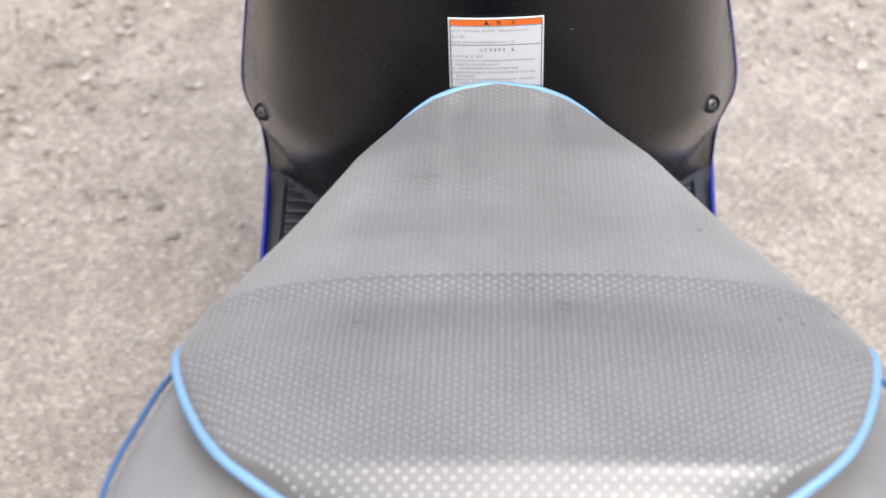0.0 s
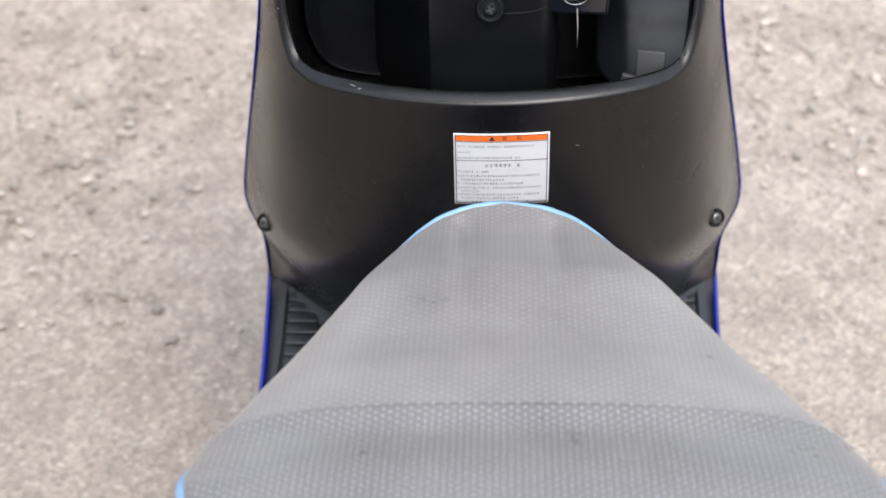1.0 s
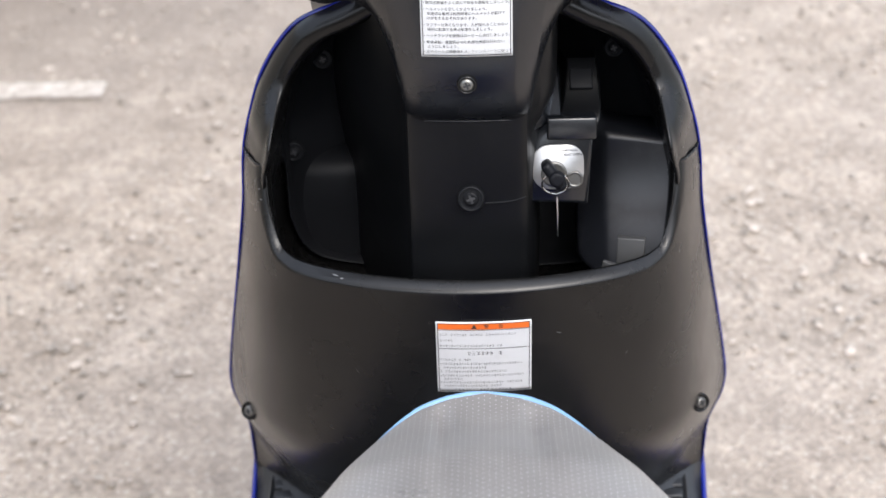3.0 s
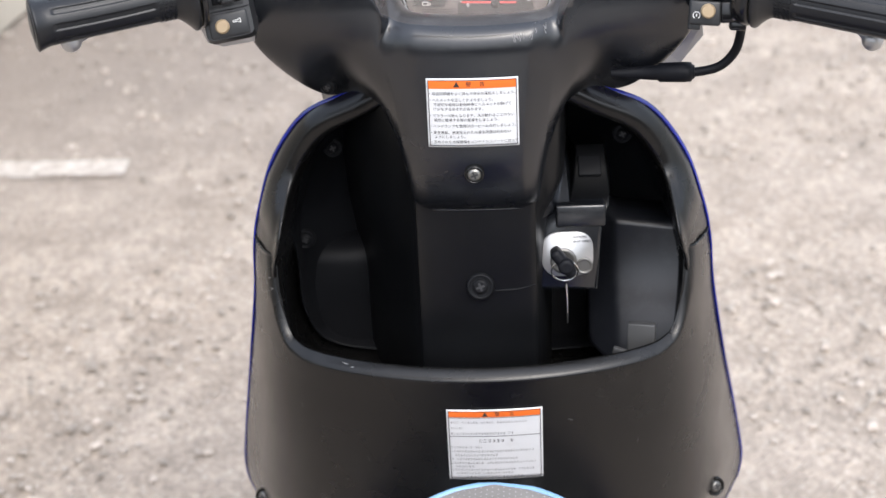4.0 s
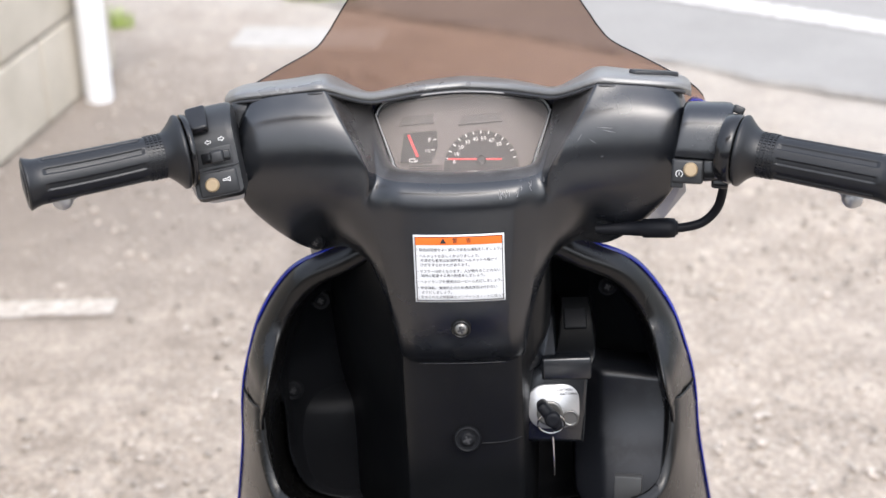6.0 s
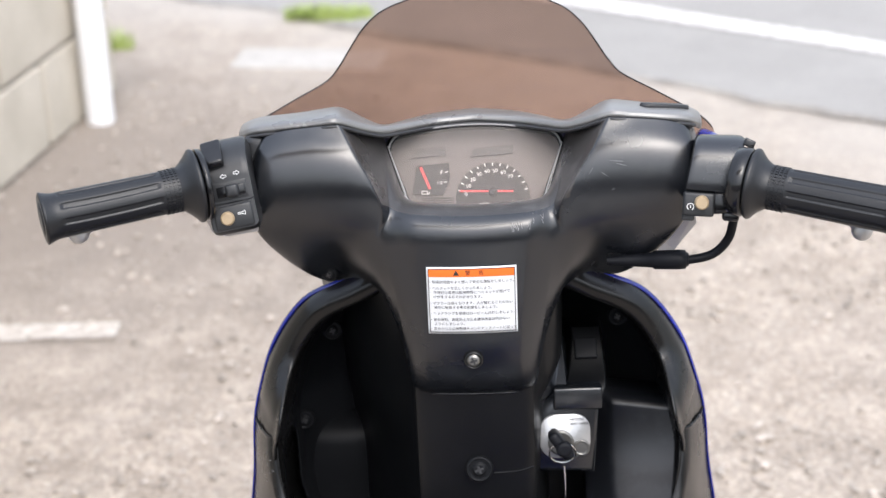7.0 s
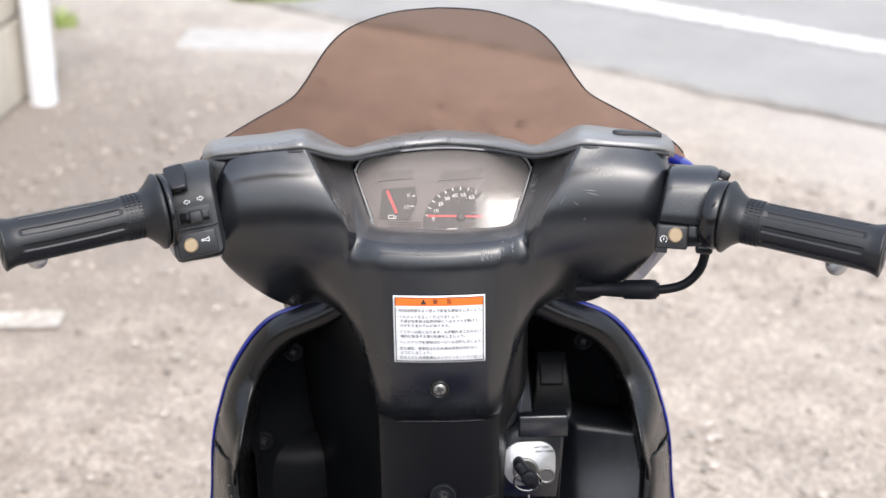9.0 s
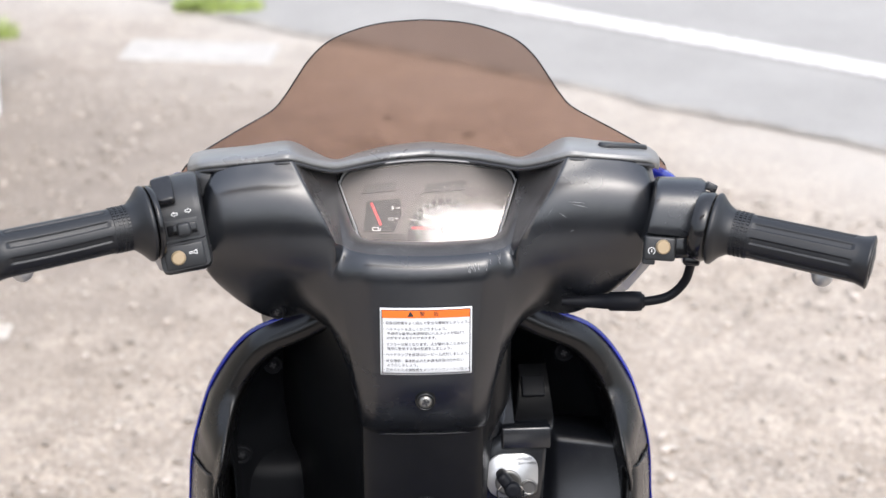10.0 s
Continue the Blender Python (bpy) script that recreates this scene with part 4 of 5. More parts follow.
def seat_row(y, bow, lift=0.0):
    """A cross row of the cushion; bow: how far its middle stands ahead of its ends."""
    row = []
    for k in range(91):
        a = -1 + 2 * k / 90
        yy = y - bow * a * a
        w, top = lerp_table(SEAT, yy)
        ang = a * 1.92
        s, c = math.sin(ang), math.cos(ang)
        x = w * math.copysign(abs(s) ** 0.62, s)
        soft = float(np.clip((-0.17 - yy) / 0.15, 0, 1))
        rear = float(np.clip((-0.40 - yy) / 0.09, 0, 1))
        drop = 0.004 + 0.044 * soft - 0.026 * rear
        z = top - drop * (1 - (c if c > 0 else 0) ** (0.62 - 0.1 * soft)) * (0.75 if c > 0 else 1) + (0.03 * c if c < 0 else 0)
        # the nose is flat on top, between two soft folds from which its flanks slope down
        front = float(np.clip((yy + 0.40) / 0.15, 0, 1))
        past = abs(x) - 0.036
        z -= 0.14 * front * (past + math.sqrt(past * past + 0.00003)) / 2 * float(np.clip(w / 0.06, 0, 1))
        z -= 0.0052 * front * math.exp(-((past + 0.007) / 0.007) ** 2) * float(np.clip((w - 0.03) / 0.03, 0, 1))
        # crown across the nose and a shallow dip behind the seam
        z -= 0.007 * (x / w) ** 2 * (1 - rear) * soft * (1 - front) * (1 if c > 0 else 0) + 0.003 * math.exp(-(((yy + 0.445) / 0.022) ** 2)) * float(np.clip(c * 3, 0, 1))
        # the nose swells before a shallow dip ahead of the seam
        z += (0.0028 * math.exp(-(((yy + 0.265) / 0.028) ** 2)) - 0.0032 * math.exp(-(((yy + 0.345) / 0.030) ** 2))) * float(np.clip(c * 2, 0, 1))
        # low crest across the rear of the panel
        z += 0.0038 * math.exp(-(((yy + 0.578) / 0.008) ** 2)) * float(np.clip(c * 3, 0, 1))
        z += lift * float(np.clip(c * 3, 0, 1))
        x = x * (1 if c > 0 else 1 + 0.10 * c)
        row.append((x + seat_mid(yy), yy, z))
    return row


seat = part("seat", sheet([seat_row(y, 0.012 * k / 59) for k, y in enumerate(np.linspace(-0.1705, -0.4245, 60))]), PINNED_LIT, scooter, "grey vinyl seat with light blue piping")
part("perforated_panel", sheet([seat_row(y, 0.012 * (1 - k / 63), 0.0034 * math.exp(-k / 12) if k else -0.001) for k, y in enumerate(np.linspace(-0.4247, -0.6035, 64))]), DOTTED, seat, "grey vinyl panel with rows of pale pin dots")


def pipe_line(side):
    pts = []
    for y in (-0.457, -0.472, -0.487, -0.505, -0.525, -0.545, -0.561, -0.575, -0.586, -0.595, -0.6):
        w, top = lerp_table(SEAT, y)
        pts.append((seat_mid(y) + side * (w + 0.0005), y, top - 0.026 + 0.011 * float(np.clip((-0.457 - y) / 0.03, 0, 1))))
    return pts


left_pts, right_pts = pipe_line(-1), pipe_line(1)
loop = left_pts + [(seat_mid(-0.603) + t, -0.606, 0.692) for t in (-0.06, 0.0, 0.06)] + right_pts[::-1]
part("rear_piping", tube(bmesh.new(), loop, 0.0031, 160, 12), PIPING, seat, "light blue piping round the seat panel")
nose = []
for side in (8, 82):
    rim = [seat_row(y, 0.0)[side] for y in np.linspace(-0.213, -0.1705, 14)]
    nose += rim if side == 8 else rim[-2::-1]
nose = [(x + math.copysign(0.0012, x - seat_mid(y)) * min(1.0, abs(x - seat_mid(y)) / 0.02), y + 0.002, z + 0.0018) for x, y, z in nose]
part("nose_piping", tube(bmesh.new(), nose, 0.0026, 60, 12), PIPING, seat, "light blue piping round the seat nose")

# lower cushion skirt, wider to the rear
SKIRT = [(-0.20, 0.03), (-0.24, 0.048), (-0.32, 0.085), (-0.40, 0.125), (-0.44, 0.148), (-0.47, 0.179), (-0.51, 0.195), (-0.56, 0.207), (-0.65, 0.212), (-0.78, 0.19), (-0.86, 0.11)]
rows = []
for y, w in curve(SKIRT, 50):
    rear = float(np.clip((-0.34 - y) / 0.1, 0, 1))
    front = 0.650 + 0.038 * rear
    rows.append([(seat_mid(y) + w * s, y, front + dz) for s, dz in ((-0.92, -0.07), (-1.0, -0.035), (-1.0, -0.012), (-0.96, 0.0), (-0.8, 0.004), (0, 0.006), (0.8, 0.004), (0.96, 0.0), (1.0, -0.012), (1.0, -0.035), (0.92, -0.07))])
part("seat_skirt", sheet(np.stack([curve(r, 60) for r in rows])), VINYL, seat, "dark grey vinyl lower cushion")
for side in (-1, 1):
    pts = [(seat_mid(y) + side * (w + 0.0005), y, 0.648 + 0.038 * float(np.clip((-0.34 - y) / 0.1, 0, 1))) for y, w in SKIRT[3:9]]
    part("skirt_piping", tube(bmesh.new(), pts, 0.0017, 60, 10), SHADED_PIPING, seat, "blue piping, colour darkened as in shade")

# body below the seat
BODY = [(-0.19, 0.07, 0.30), (-0.25, 0.10, 0.30), (-0.40, 0.15, 0.30), (-0.55, 0.175, 0.33), (-0.75, 0.175, 0.40), (-0.88, 0.12, 0.48), (-0.93, 0.05, 0.53)]
rows = []
for y, w, low in curve(BODY, 30):
    rows.append([(seat_mid(y) + w * math.copysign(abs(math.cos(t)) ** 0.5, math.cos(t)), y, (low + 0.62) / 2 + (0.62 - low) / 2 * math.copysign(abs(math.sin(t)) ** 0.6, math.sin(t))) for t in np.linspace(0, 2 * math.pi, 40, endpoint=False)])
bm = sheet(rows, True)
cap(bm, rows[0])
cap(bm, rows[-1])
part("rear_body", bm, BLUE, scooter, "blue rear body below the seat")


def wheel(y, r):
    bm = bmesh.new()
    rings = []
    for k in range(48):
        t = 2 * math.pi * k / 48
        rings.append([(0.045 * math.cos(s), y + (r - 0.042 + 0.042 * math.sin(s)) * math.cos(t), r + (r - 0.042 + 0.042 * math.sin(s)) * math.sin(t)) for s in np.linspace(0, 2 * math.pi, 16, endpoint=False)])
    rings.append(rings[0])
    tyre = part("tyre", sheet(rings, True), TYRE, scooter, "black road tyre")
    bm = turned(bmesh.new(), (-0.035, y, r), (0.035, y, r), [(0, r - 0.078), (0.2, r - 0.08), (0.35, r * 0.4), (0.65, r * 0.4), (0.8, r - 0.08), (1, r - 0.078)], 40)
    part("rim", bm, ALLOY, tyre, "cast alloy rim")


wheel(0.46, 0.20)
wheel(-0.72, 0.20)
bm = bmesh.new()
rings = []
for t in np.linspace(radians(-5), radians(150), 24):
    rings.append([(0.065 * math.sin(s), 0.46 + 0.225 * math.cos(t) + 0.02 * math.cos(s) * math.cos(t), 0.2 + (0.225 + 0.02 * math.cos(s)) * math.sin(t)) for s in np.linspace(-1.5, 1.5, 12)])
part("front_mudguard", sheet(rings, bm=bm), BLUE, scooter, "blue front mudguard", thick=0.003)
bm = tube(bmesh.new(), [(0, 0.12, 0.86), (0, 0.28, 0.50), (0, 0.36, 0.36)], 0.024, 12, 14)
for sx in (-0.058, 0.058):
    tube(bm, [(0, 0.33, 0.43), (sx, 0.36, 0.40), (sx, 0.46, 0.20)], 0.014, 16, 10)
part("fork", bm, ALLOY, scooter, "steel front fork")
bm = block(bmesh.new(), pose(0, -0.30, 0.27), (0.16, 0.5, 0.12), 0.02)
block(bm, pose(0, -0.62, 0.24), (0.2, 0.34, 0.16), 0.04)
part("engine", bm, ALLOY, scooter, "dull grey engine below the floor")
bm = tube(bmesh.new(), [(-0.11, -0.42, 0.22), (-0.14, -0.47, 0.02), (0.14, -0.47, 0.02), (0.11, -0.42, 0.22)], 0.011, 30, 10)
part("centre_stand", bm, ALLOY, scooter, "steel centre stand")


# ---- grips and switch gear ----
def flip(side, v):
    return Vector((side * v[0], v[1], v[2]))


def grip_body(a, b, side):
    """A rubber grip with long shallow grooves and a flared end."""
    length = (b - a).length
    d = (b - a) / length
    x = d.cross(Vector((0, 0, 1))).normalized()
    y = x.cross(d)
    rows = []
    for k in range(76):
        u = 0.011 + (length - 0.011) * k / 75
        flare = 0.0024 * max(0.0, 1 - (length - u) / 0.009) ** 1.6
        ends = min(max((u - 0.0275) / 0.0012, 0.0), max((length - 0.0115 - u) / 0.0012, 0.0), 1.0)
        row = []
        for n in range(216):
            w = 2 * math.pi * n / 216
            bend = (0.14 * math.sin(2.6 * u / length) if side < 0 else 0.02) + 0.2
            off = abs((w - bend + math.pi / 9) % (2 * math.pi / 9) - math.pi / 9)
            groove = 0.0011 * ends * min(1.0, max(0.0, (0.15 - off) / 0.035))
            radius = 0.0146 + 0.0012 * u / length + flare - groove
            row.append(a + d * u + (x * math.cos(w) + y * math.sin(w)) * radius)
        rows.append(row)
    last = a + d * (length + 0.001)
    rows.append([last + (p - (a + d * length)) * 0.88 for p in rows[-1]])
    bm = sheet(rows, True)
    cap(bm, rows[-1])
    return bm, d, x, y


for side, inner, outer, r0 in ((-1, (0.1815, 0.008, 0.9465), (0.2835, -0.033, 0.9410), 0.0258), (1, (0.1900, 0.006, 0.9380), (0.2905, -0.036, 0.9295), 0.0245)):
    a, b = flip(side, inner), flip(side, outer)
    a += (b - a).normalized() * 0.003
    bm, d, x, y = grip_body(a, b, side)
    grip = part("grip", bm, RUBBER, scooter, "black grooved rubber handlebar grip")
    part("grip_flange", turned(bmesh.new(), a, a + d * 0.0165, [(0, r0 * 0.93), (0.03, r0 * 0.985), (0.10, r0), (0.18, r0 * 0.985), (0.34, r0 * 0.86), (0.52, r0 * 0.74), (0.75, 0.0158), (1.0, 0.0146)], 48), RUBBER, grip)
    part("clamp_ring", turned(bmesh.new(), a - d * (0.0055 if side < 0 else 0.012), a - d * 0.0012, [(0, r0 * 0.86), (0.1, r0 * 0.95), (0.85, r0 * 0.975), (1, r0 * 0.93)], 48), GLOSS, scooter, "thin black ring behind the grip")
    # knurled ring: four rows of small square studs
    stud = bmesh.new()
    for i in range(4):
        for n in range(40):
            w = 2 * math.pi * n / 40
            n_out = x * math.cos(w) + y * math.sin(w)
            m = Matrix.Translation(a + d * (0.0152 + 0.003 * i) + n_out * 0.0149) @ Matrix((d, n_out.cross(d), n_out)).transposed().to_4x4()
            bmesh.ops.create_cube(stud, size=1.0, matrix=m @ Matrix.Diagonal((0.0019, 0.0015, 0.0012, 1)))
    tagged(part("knurling", stud, RUBBER, grip, smooth=False), kind="stuff")
    # bar end and lever tip below
    part("bar_end", turned(bmesh.new(), b, b + d * 0.002, [(0, 0.012), (0.6, 0.012), (1, 0.008)], 24), SWITCH, grip)
    lever = [flip(side, (0.168, 0.050, 0.925)), flip(side, (0.205, 0.052, 0.925)), flip(side, (0.245, 0.030, 0.921)), flip(side, (0.2685, -0.002, 0.917 if side < 0 else 0.904))]
    bm = tube(bmesh.new(), lever, 0.0055, 30, 10, 0.7)
    bmesh.ops.create_uvsphere(bm, u_segments=12, v_segments=8, radius=0.0075, matrix=Matrix.Translation(lever[-1]))
    part("brake_lever", bm, ALLOY, scooter, "alloy brake lever below the grip")
    plate = [flip(side, (0.146, 0.034, 0.918)), flip(side, (0.188, 0.034, 0.914)), flip(side, (0.1825, 0.036, 0.8985)), flip(side, (0.172, 0.036, 0.8955)), flip(side, (0.150, 0.036, 0.899))]
    if side > 0:
        plate = [Vector(p) for p in ((0.139, 0.080, 0.852), (0.132, 0.080, 0.872), (0.152, 0.076, 0.897), (0.1630, 0.074, 0.890), (0.1645, 0.076, 0.8795), (0.149, 0.080, 0.857))]
    bm = bmesh.new()
    bm.faces.new([bm.verts.new(p) for p in plate])
    part("lever_bracket", bm, ALLOY, scooter, "bare alloy lever bracket", smooth=False, thick=0.004)


def switch_frame(origin, right, up):
    """A pose whose z axis points to the rider."""
    r = Vector(right).normalized()
    n = r.cross(Vector(up)).normalized()
    u = n.cross(r)
    m = Matrix((r, u, n)).transposed().to_4x4()
    m.translation = origin
    return m


# clutch-side switch box: a drum section with a face towards the rider
m = switch_frame((-0.1655, 0.010, 0.944), (0.985, 0.10, 0.15), (0, 0.30, 1)) @ Matrix.Diagonal((0.92, 0.88, 0.92, 1))
bm = bmesh.new()
# (height along the face, depth towards the front), extruded along the bar
sec = [(-0.037, 0.002), (-0.034, 0.0065), (-0.0135, 0.0065), (-0.0125, 0.0042), (0.006, 0.004), (0.016, 0.003), (0.027, -0.006), (0.034, -0.020), (0.035, -0.036), (0.028, -0.052), (-0.02, -0.052), (-0.035, -0.03), (-0.038, -0.01)]
rows = [[m @ Vector((x, v * k, n * k - 0.002 * (1 - k))) for v, n in sec] for x, k in ((-0.0165, 0.90), (-0.0155, 0.96), (-0.0125, 1.0), (0.0135, 1.0), (0.0170, 0.975), (0.0188, 0.91))]
sheet(rows, True, bm)
cap(bm, rows[0])
cap(bm, rows[-1])
left_box = facets(part("left_switch_box", bm, SWITCH, scooter, "black switch box with horn button and turn signal slider"), 40)
# added filler that closes the gap in view between box and cover
part("box_filler", block(bmesh.new(), pose(-0.147, 0.078, 0.932, -14), (0.026, 0.05, 0.052), 0.008), SWITCH, left_box)
# beam switch on top
bm = block(bmesh.new(), m @ pose(-0.0058, 0.0262, -0.0010, -46, 0, 4), (0.0155, 0.0245, 0.008), 0.002)
part("beam_switch", bm, GLOSS, left_box, "glossy black rocker")
# slider in its slot
part("slot", block(bmesh.new(), m @ pose(0.0030, -0.0040, 0.0042), (0.0215, 0.0085, 0.002), 0.0008), GLOSS, left_box)
slider = part("slider", block(bmesh.new(), m @ pose(0.0045, -0.0035, 0.0090), (0.0098, 0.0095, 0.009), 0.0018), SWITCH, left_box, "grey-black sliding thumb switch")
part("horn_panel", block(bmesh.new(), m @ pose(0.0012, -0.0240, 0.0055), (0.0300, 0.0195, 0.004), 0.002), SWITCH, left_box)
part("slot_frame", block(bmesh.new(), m @ pose(0.0018, -0.0035, 0.0034), (0.0275, 0.0155, 0.002), 0.0012), SWITCH, left_box)
hm = m @ pose(-0.0035, -0.0245, 0.007)
part("horn_button", turned(bmesh.new(), hm.translation, hm @ Vector((0, 0, 0.004)), [(0, 0.0050), (0.5, 0.0048), (0.85, 0.0044), (1, 0.0036)], 28), CREAM, left_box, "round cream horn button")


def mark(bm, m, strokes, width=0.0007):
    """Adds thin printed strokes on a face."""
    for (x0, y0), (x1, y1) in strokes:
        d = Vector((x1 - x0, y1 - y0, 0))
        s = Vector((-d.y, d.x, 0)).normalized() * width / 2
        vs = [bm.verts.new(m @ p) for p in (Vector((x0, y0, 0)) + s, Vector((x0, y0, 0)) - s, Vector((x1, y1, 0)) - s, Vector((x1, y1, 0)) + s)]
        bm.faces.new(vs)


arrow = [((-0.0022, 0), (0, 0.0018)), ((0, 0.0018), (0, 0.0008)), ((0, 0.0008), (0.0022, 0.0008)), ((0.0022, 0.0008), (0.0022, -0.0008)), ((0.0022, -0.0008), (0, -0.0008)), ((0, -0.0008), (0, -0.0018)), ((0, -0.0018), (-0.0022, 0))]
bm = bmesh.new()
mark(bm, m @ pose(-0.0005, 0.0082, 0.0050), arrow, 0.0005)
part("turn_arrow", bm, WHITE_INK, left_box, "white printed arrow", smooth=False)
bm = bmesh.new()
mark(bm, m @ pose(0.0098, 0.0092, 0.0050), [((-a[0], a[1]), (-b[0], b[1])) for a, b in arrow], 0.0005)
part("turn_arrow", bm, WHITE_INK, left_box, "white printed arrow", smooth=False)
bm = bmesh.new()
mark(bm, m @ pose(0.0078, -0.0222, 0.0078), [((-0.0028, 0.0006), (0.0005, 0.0006)), ((0.0005, 0.0006), (0.0026, 0.0017)), ((0.0026, 0.0017), (0.0026, -0.0017)), ((0.0026, -0.0017), (0.0005, -0.0006)), ((0.0005, -0.0006), (-0.0028, -0.0006)), ((-0.0028, 0.0006), (-0.0028, -0.0006))], 0.0006)
part("horn_sign", bm, WHITE_INK, left_box, "white printed horn sign", smooth=False)

# throttle-side box
m = switch_frame((0.1685, 0.010, 0.9425), (0.995, -0.09, -0.06), (0, 0.30, 1))
bm = bmesh.new()
sec = [(-0.0125, 0.0), (-0.0105, 0.0038), (-0.004, 0.0045), (0.009, 0.0035), (0.017, 0.0), (0.0225, -0.007), (0.0255, -0.017), (0.0255, -0.03), (0.02, -0.05), (-0.02, -0.05), (-0.02, -0.012)]
sec = [tuple(q) for q in curve(sec[1:8], 26)] + sec[8:] + sec[:1]
rows = []
for u, k in ((0.0, 0.93), (0.04, 0.985), (0.12, 1.0), (0.5, 1.02), (0.82, 1.04), (0.94, 1.03), (1.0, 0.98)):
    row = []
    for v, n in sec:
        left, right = -0.0185 + 0.14 * (v + 0.012), 0.0125 + 0.20 * (v + 0.012)
        row.append(m @ Vector((left + (right - left) * u, v * k, n * k - 0.002 * (1 - k))))
    rows.append(row)
sheet([[tuple(q) for q in np.array(line)] for line in rows], True, bm)
cap(bm, rows[0])
cap(bm, rows[-1])
right_box = facets(part("right_switch_box", bm, COVER, scooter, "glossy black brake master box with starter button"), 50)
part("box_corner", block(bmesh.new(), m @ pose(0.0228, 0.0225, -0.010, 0, 0, -20), (0.0075, 0.0055, 0.010), 0.001), GLOSS, right_box)
part("starter_panel", block(bmesh.new(), m @ pose(-0.0090, -0.0205, 0.0), (0.0215, 0.0165, 0.008), 0.002), SWITCH, right_box)
part("panel_foot", block(bmesh.new(), m @ pose(-0.0155, -0.0295, -0.003), (0.0085, 0.0055, 0.006), 0.001), SWITCH, right_box)
part("lower_housing", block(bmesh.new(), m @ pose(0.0065, -0.0185, -0.006, 0, 0, 6), (0.0145, 0.0160, 0.014), 0.003), GLOSS, right_box)
part("cable_holder", block(bmesh.new(), m @ pose(0.0135, -0.0270, -0.008), (0.0115, 0.0085, 0.014), 0.002), GLOSS, right_box)
hm = m @ pose(-0.0072, -0.0190, 0.004)
part("starter_button", turned(bmesh.new(), hm.translation, hm @ Vector((0, 0, 0.0045)), [(0, 0.0050), (0.5, 0.0049), (0.85, 0.0045), (1, 0.0038)], 28), CREAM, right_box, "round cream starter button")
bm = bmesh.new()
circle = [(0.0023 * math.cos(radians(q)), 0.0023 * math.sin(radians(q))) for q in range(-60, 270, 30)]
mark(bm, m @ pose(-0.0146, -0.0222, 0.0046), list(zip(circle, circle[1:])) + [((0, 0.001), (0, -0.001))], 0.0005)
part("starter_mark", bm, WHITE_INK, right_box, "white printed starter sign", smooth=False)

# brake cable with its rubber sleeve
bm = tube(bmesh.new(), [(0.186, 0.030, 0.912), (0.1865, 0.040, 0.896), (0.1835, 0.044, 0.880), (0.1735, 0.045, 0.8685), (0.158, 0.045, 0.8645), (0.140, 0.046, 0.864)], 0.0033, 50, 12)
cable = part("brake_cable", bm, KEY_BLACK, scooter, "black brake cable looping into the cover")
ca, cb = Vector((0.1560, 0.045, 0.8645)), Vector((0.098, 0.052, 0.862))
part("cable_sleeve", turned(bmesh.new(), ca, cb, [(0, 0.0045), (0.03, 0.0055), (0.04, 0.0068), (0.12, 0.0072), (0.42, 0.0068), (0.44, 0.0056), (0.7, 0.0045), (1, 0.003)], 20), KEY_BLACK, cable, "ribbed rubber sleeve")


# ---- screws ----
def screw(name, place, normal, r, collar, dark=False, turn=20, label=""):
    n = Vector(normal).normalized()
    m = Matrix.Translation(place) @ n.to_track_quat("Z", "Y").to_matrix().to_4x4() @ pose(0, 0, 0, 0, 0, turn)
    bm = bmesh.new()
    p = m.translation
    if collar:
        turned(bm, p - n * 0.002, p + n * 0.0035, [(0, collar), (0.55, collar), (0.9, collar * 0.93), (1.0, collar * 0.8), (0.75, collar * 0.72)], 28)
        ring_ob = part(name, bm, POCKET if dark else BLACK, scooter, label or "plastic screw boss")
        bm = bmesh.new()
    else:
        ring_ob = None
    turned(bm, p - n * 0.001, p + n * 0.0038, [(0, r), (0.6, r), (0.85, r * 0.88), (1.0, r * 0.6)], 24)
    head = part("screw" if ring_ob is None else "screw_head", bm, POCKET if dark else STEEL, ring_ob or scooter, label if ring_ob is None else "cross-head steel screw")
    bm = bmesh.new()
    block(bm, m @ pose(0, 0, 0.0036), (r * 1.05, r * 0.26, 0.0014), 0)
    block(bm, m @ pose(0, 0, 0.00365), (r * 0.26, r * 1.05, 0.0014), 0)
    part("cross_slot", bm, INK, ring_ob or head, smooth=False)


screw("neck_screw", on(COVER_SKIN, 0.0, 0.799, 0.0005), (0, -1, 0.05), 0.0052, 0.0072)
screw("pocket_screw", on(NECK, 0.001, 0.6945, 0.002), (0, -1, 0.25), 0.0062, 0.0105, True)
screw("shield_screw", LOWER.ray_cast(Vector((-0.156, -0.1, 0.607)), Vector((-0.128, 0.8125, -0.5687)))[0], (-0.45, -0.85, 0.3), 0.0052, 0.0085)
screw("shield_screw", LOWER.ray_cast(Vector((0.159, -0.1, 0.611)), Vector((0.1122, 0.816, -0.5671)))[0], (0.45, -0.85, 0.3), 0.0052, 0.0085)
screw("cover_screw", on(COVER_SKIN, -0.1045, 0.8505, -0.001), (-0.2, -1, -0.1), 0.0038, 0.006, True)
for x, z in ((-0.115, 0.760), (-0.143, 0.677), (0.112, 0.769), (0.142, 0.690)):
    screw("panel_screw", on(HOLLOW, x, z, 0.003, 0.06), (0, -1, 0.1), 0.0048, 0.0082, True)

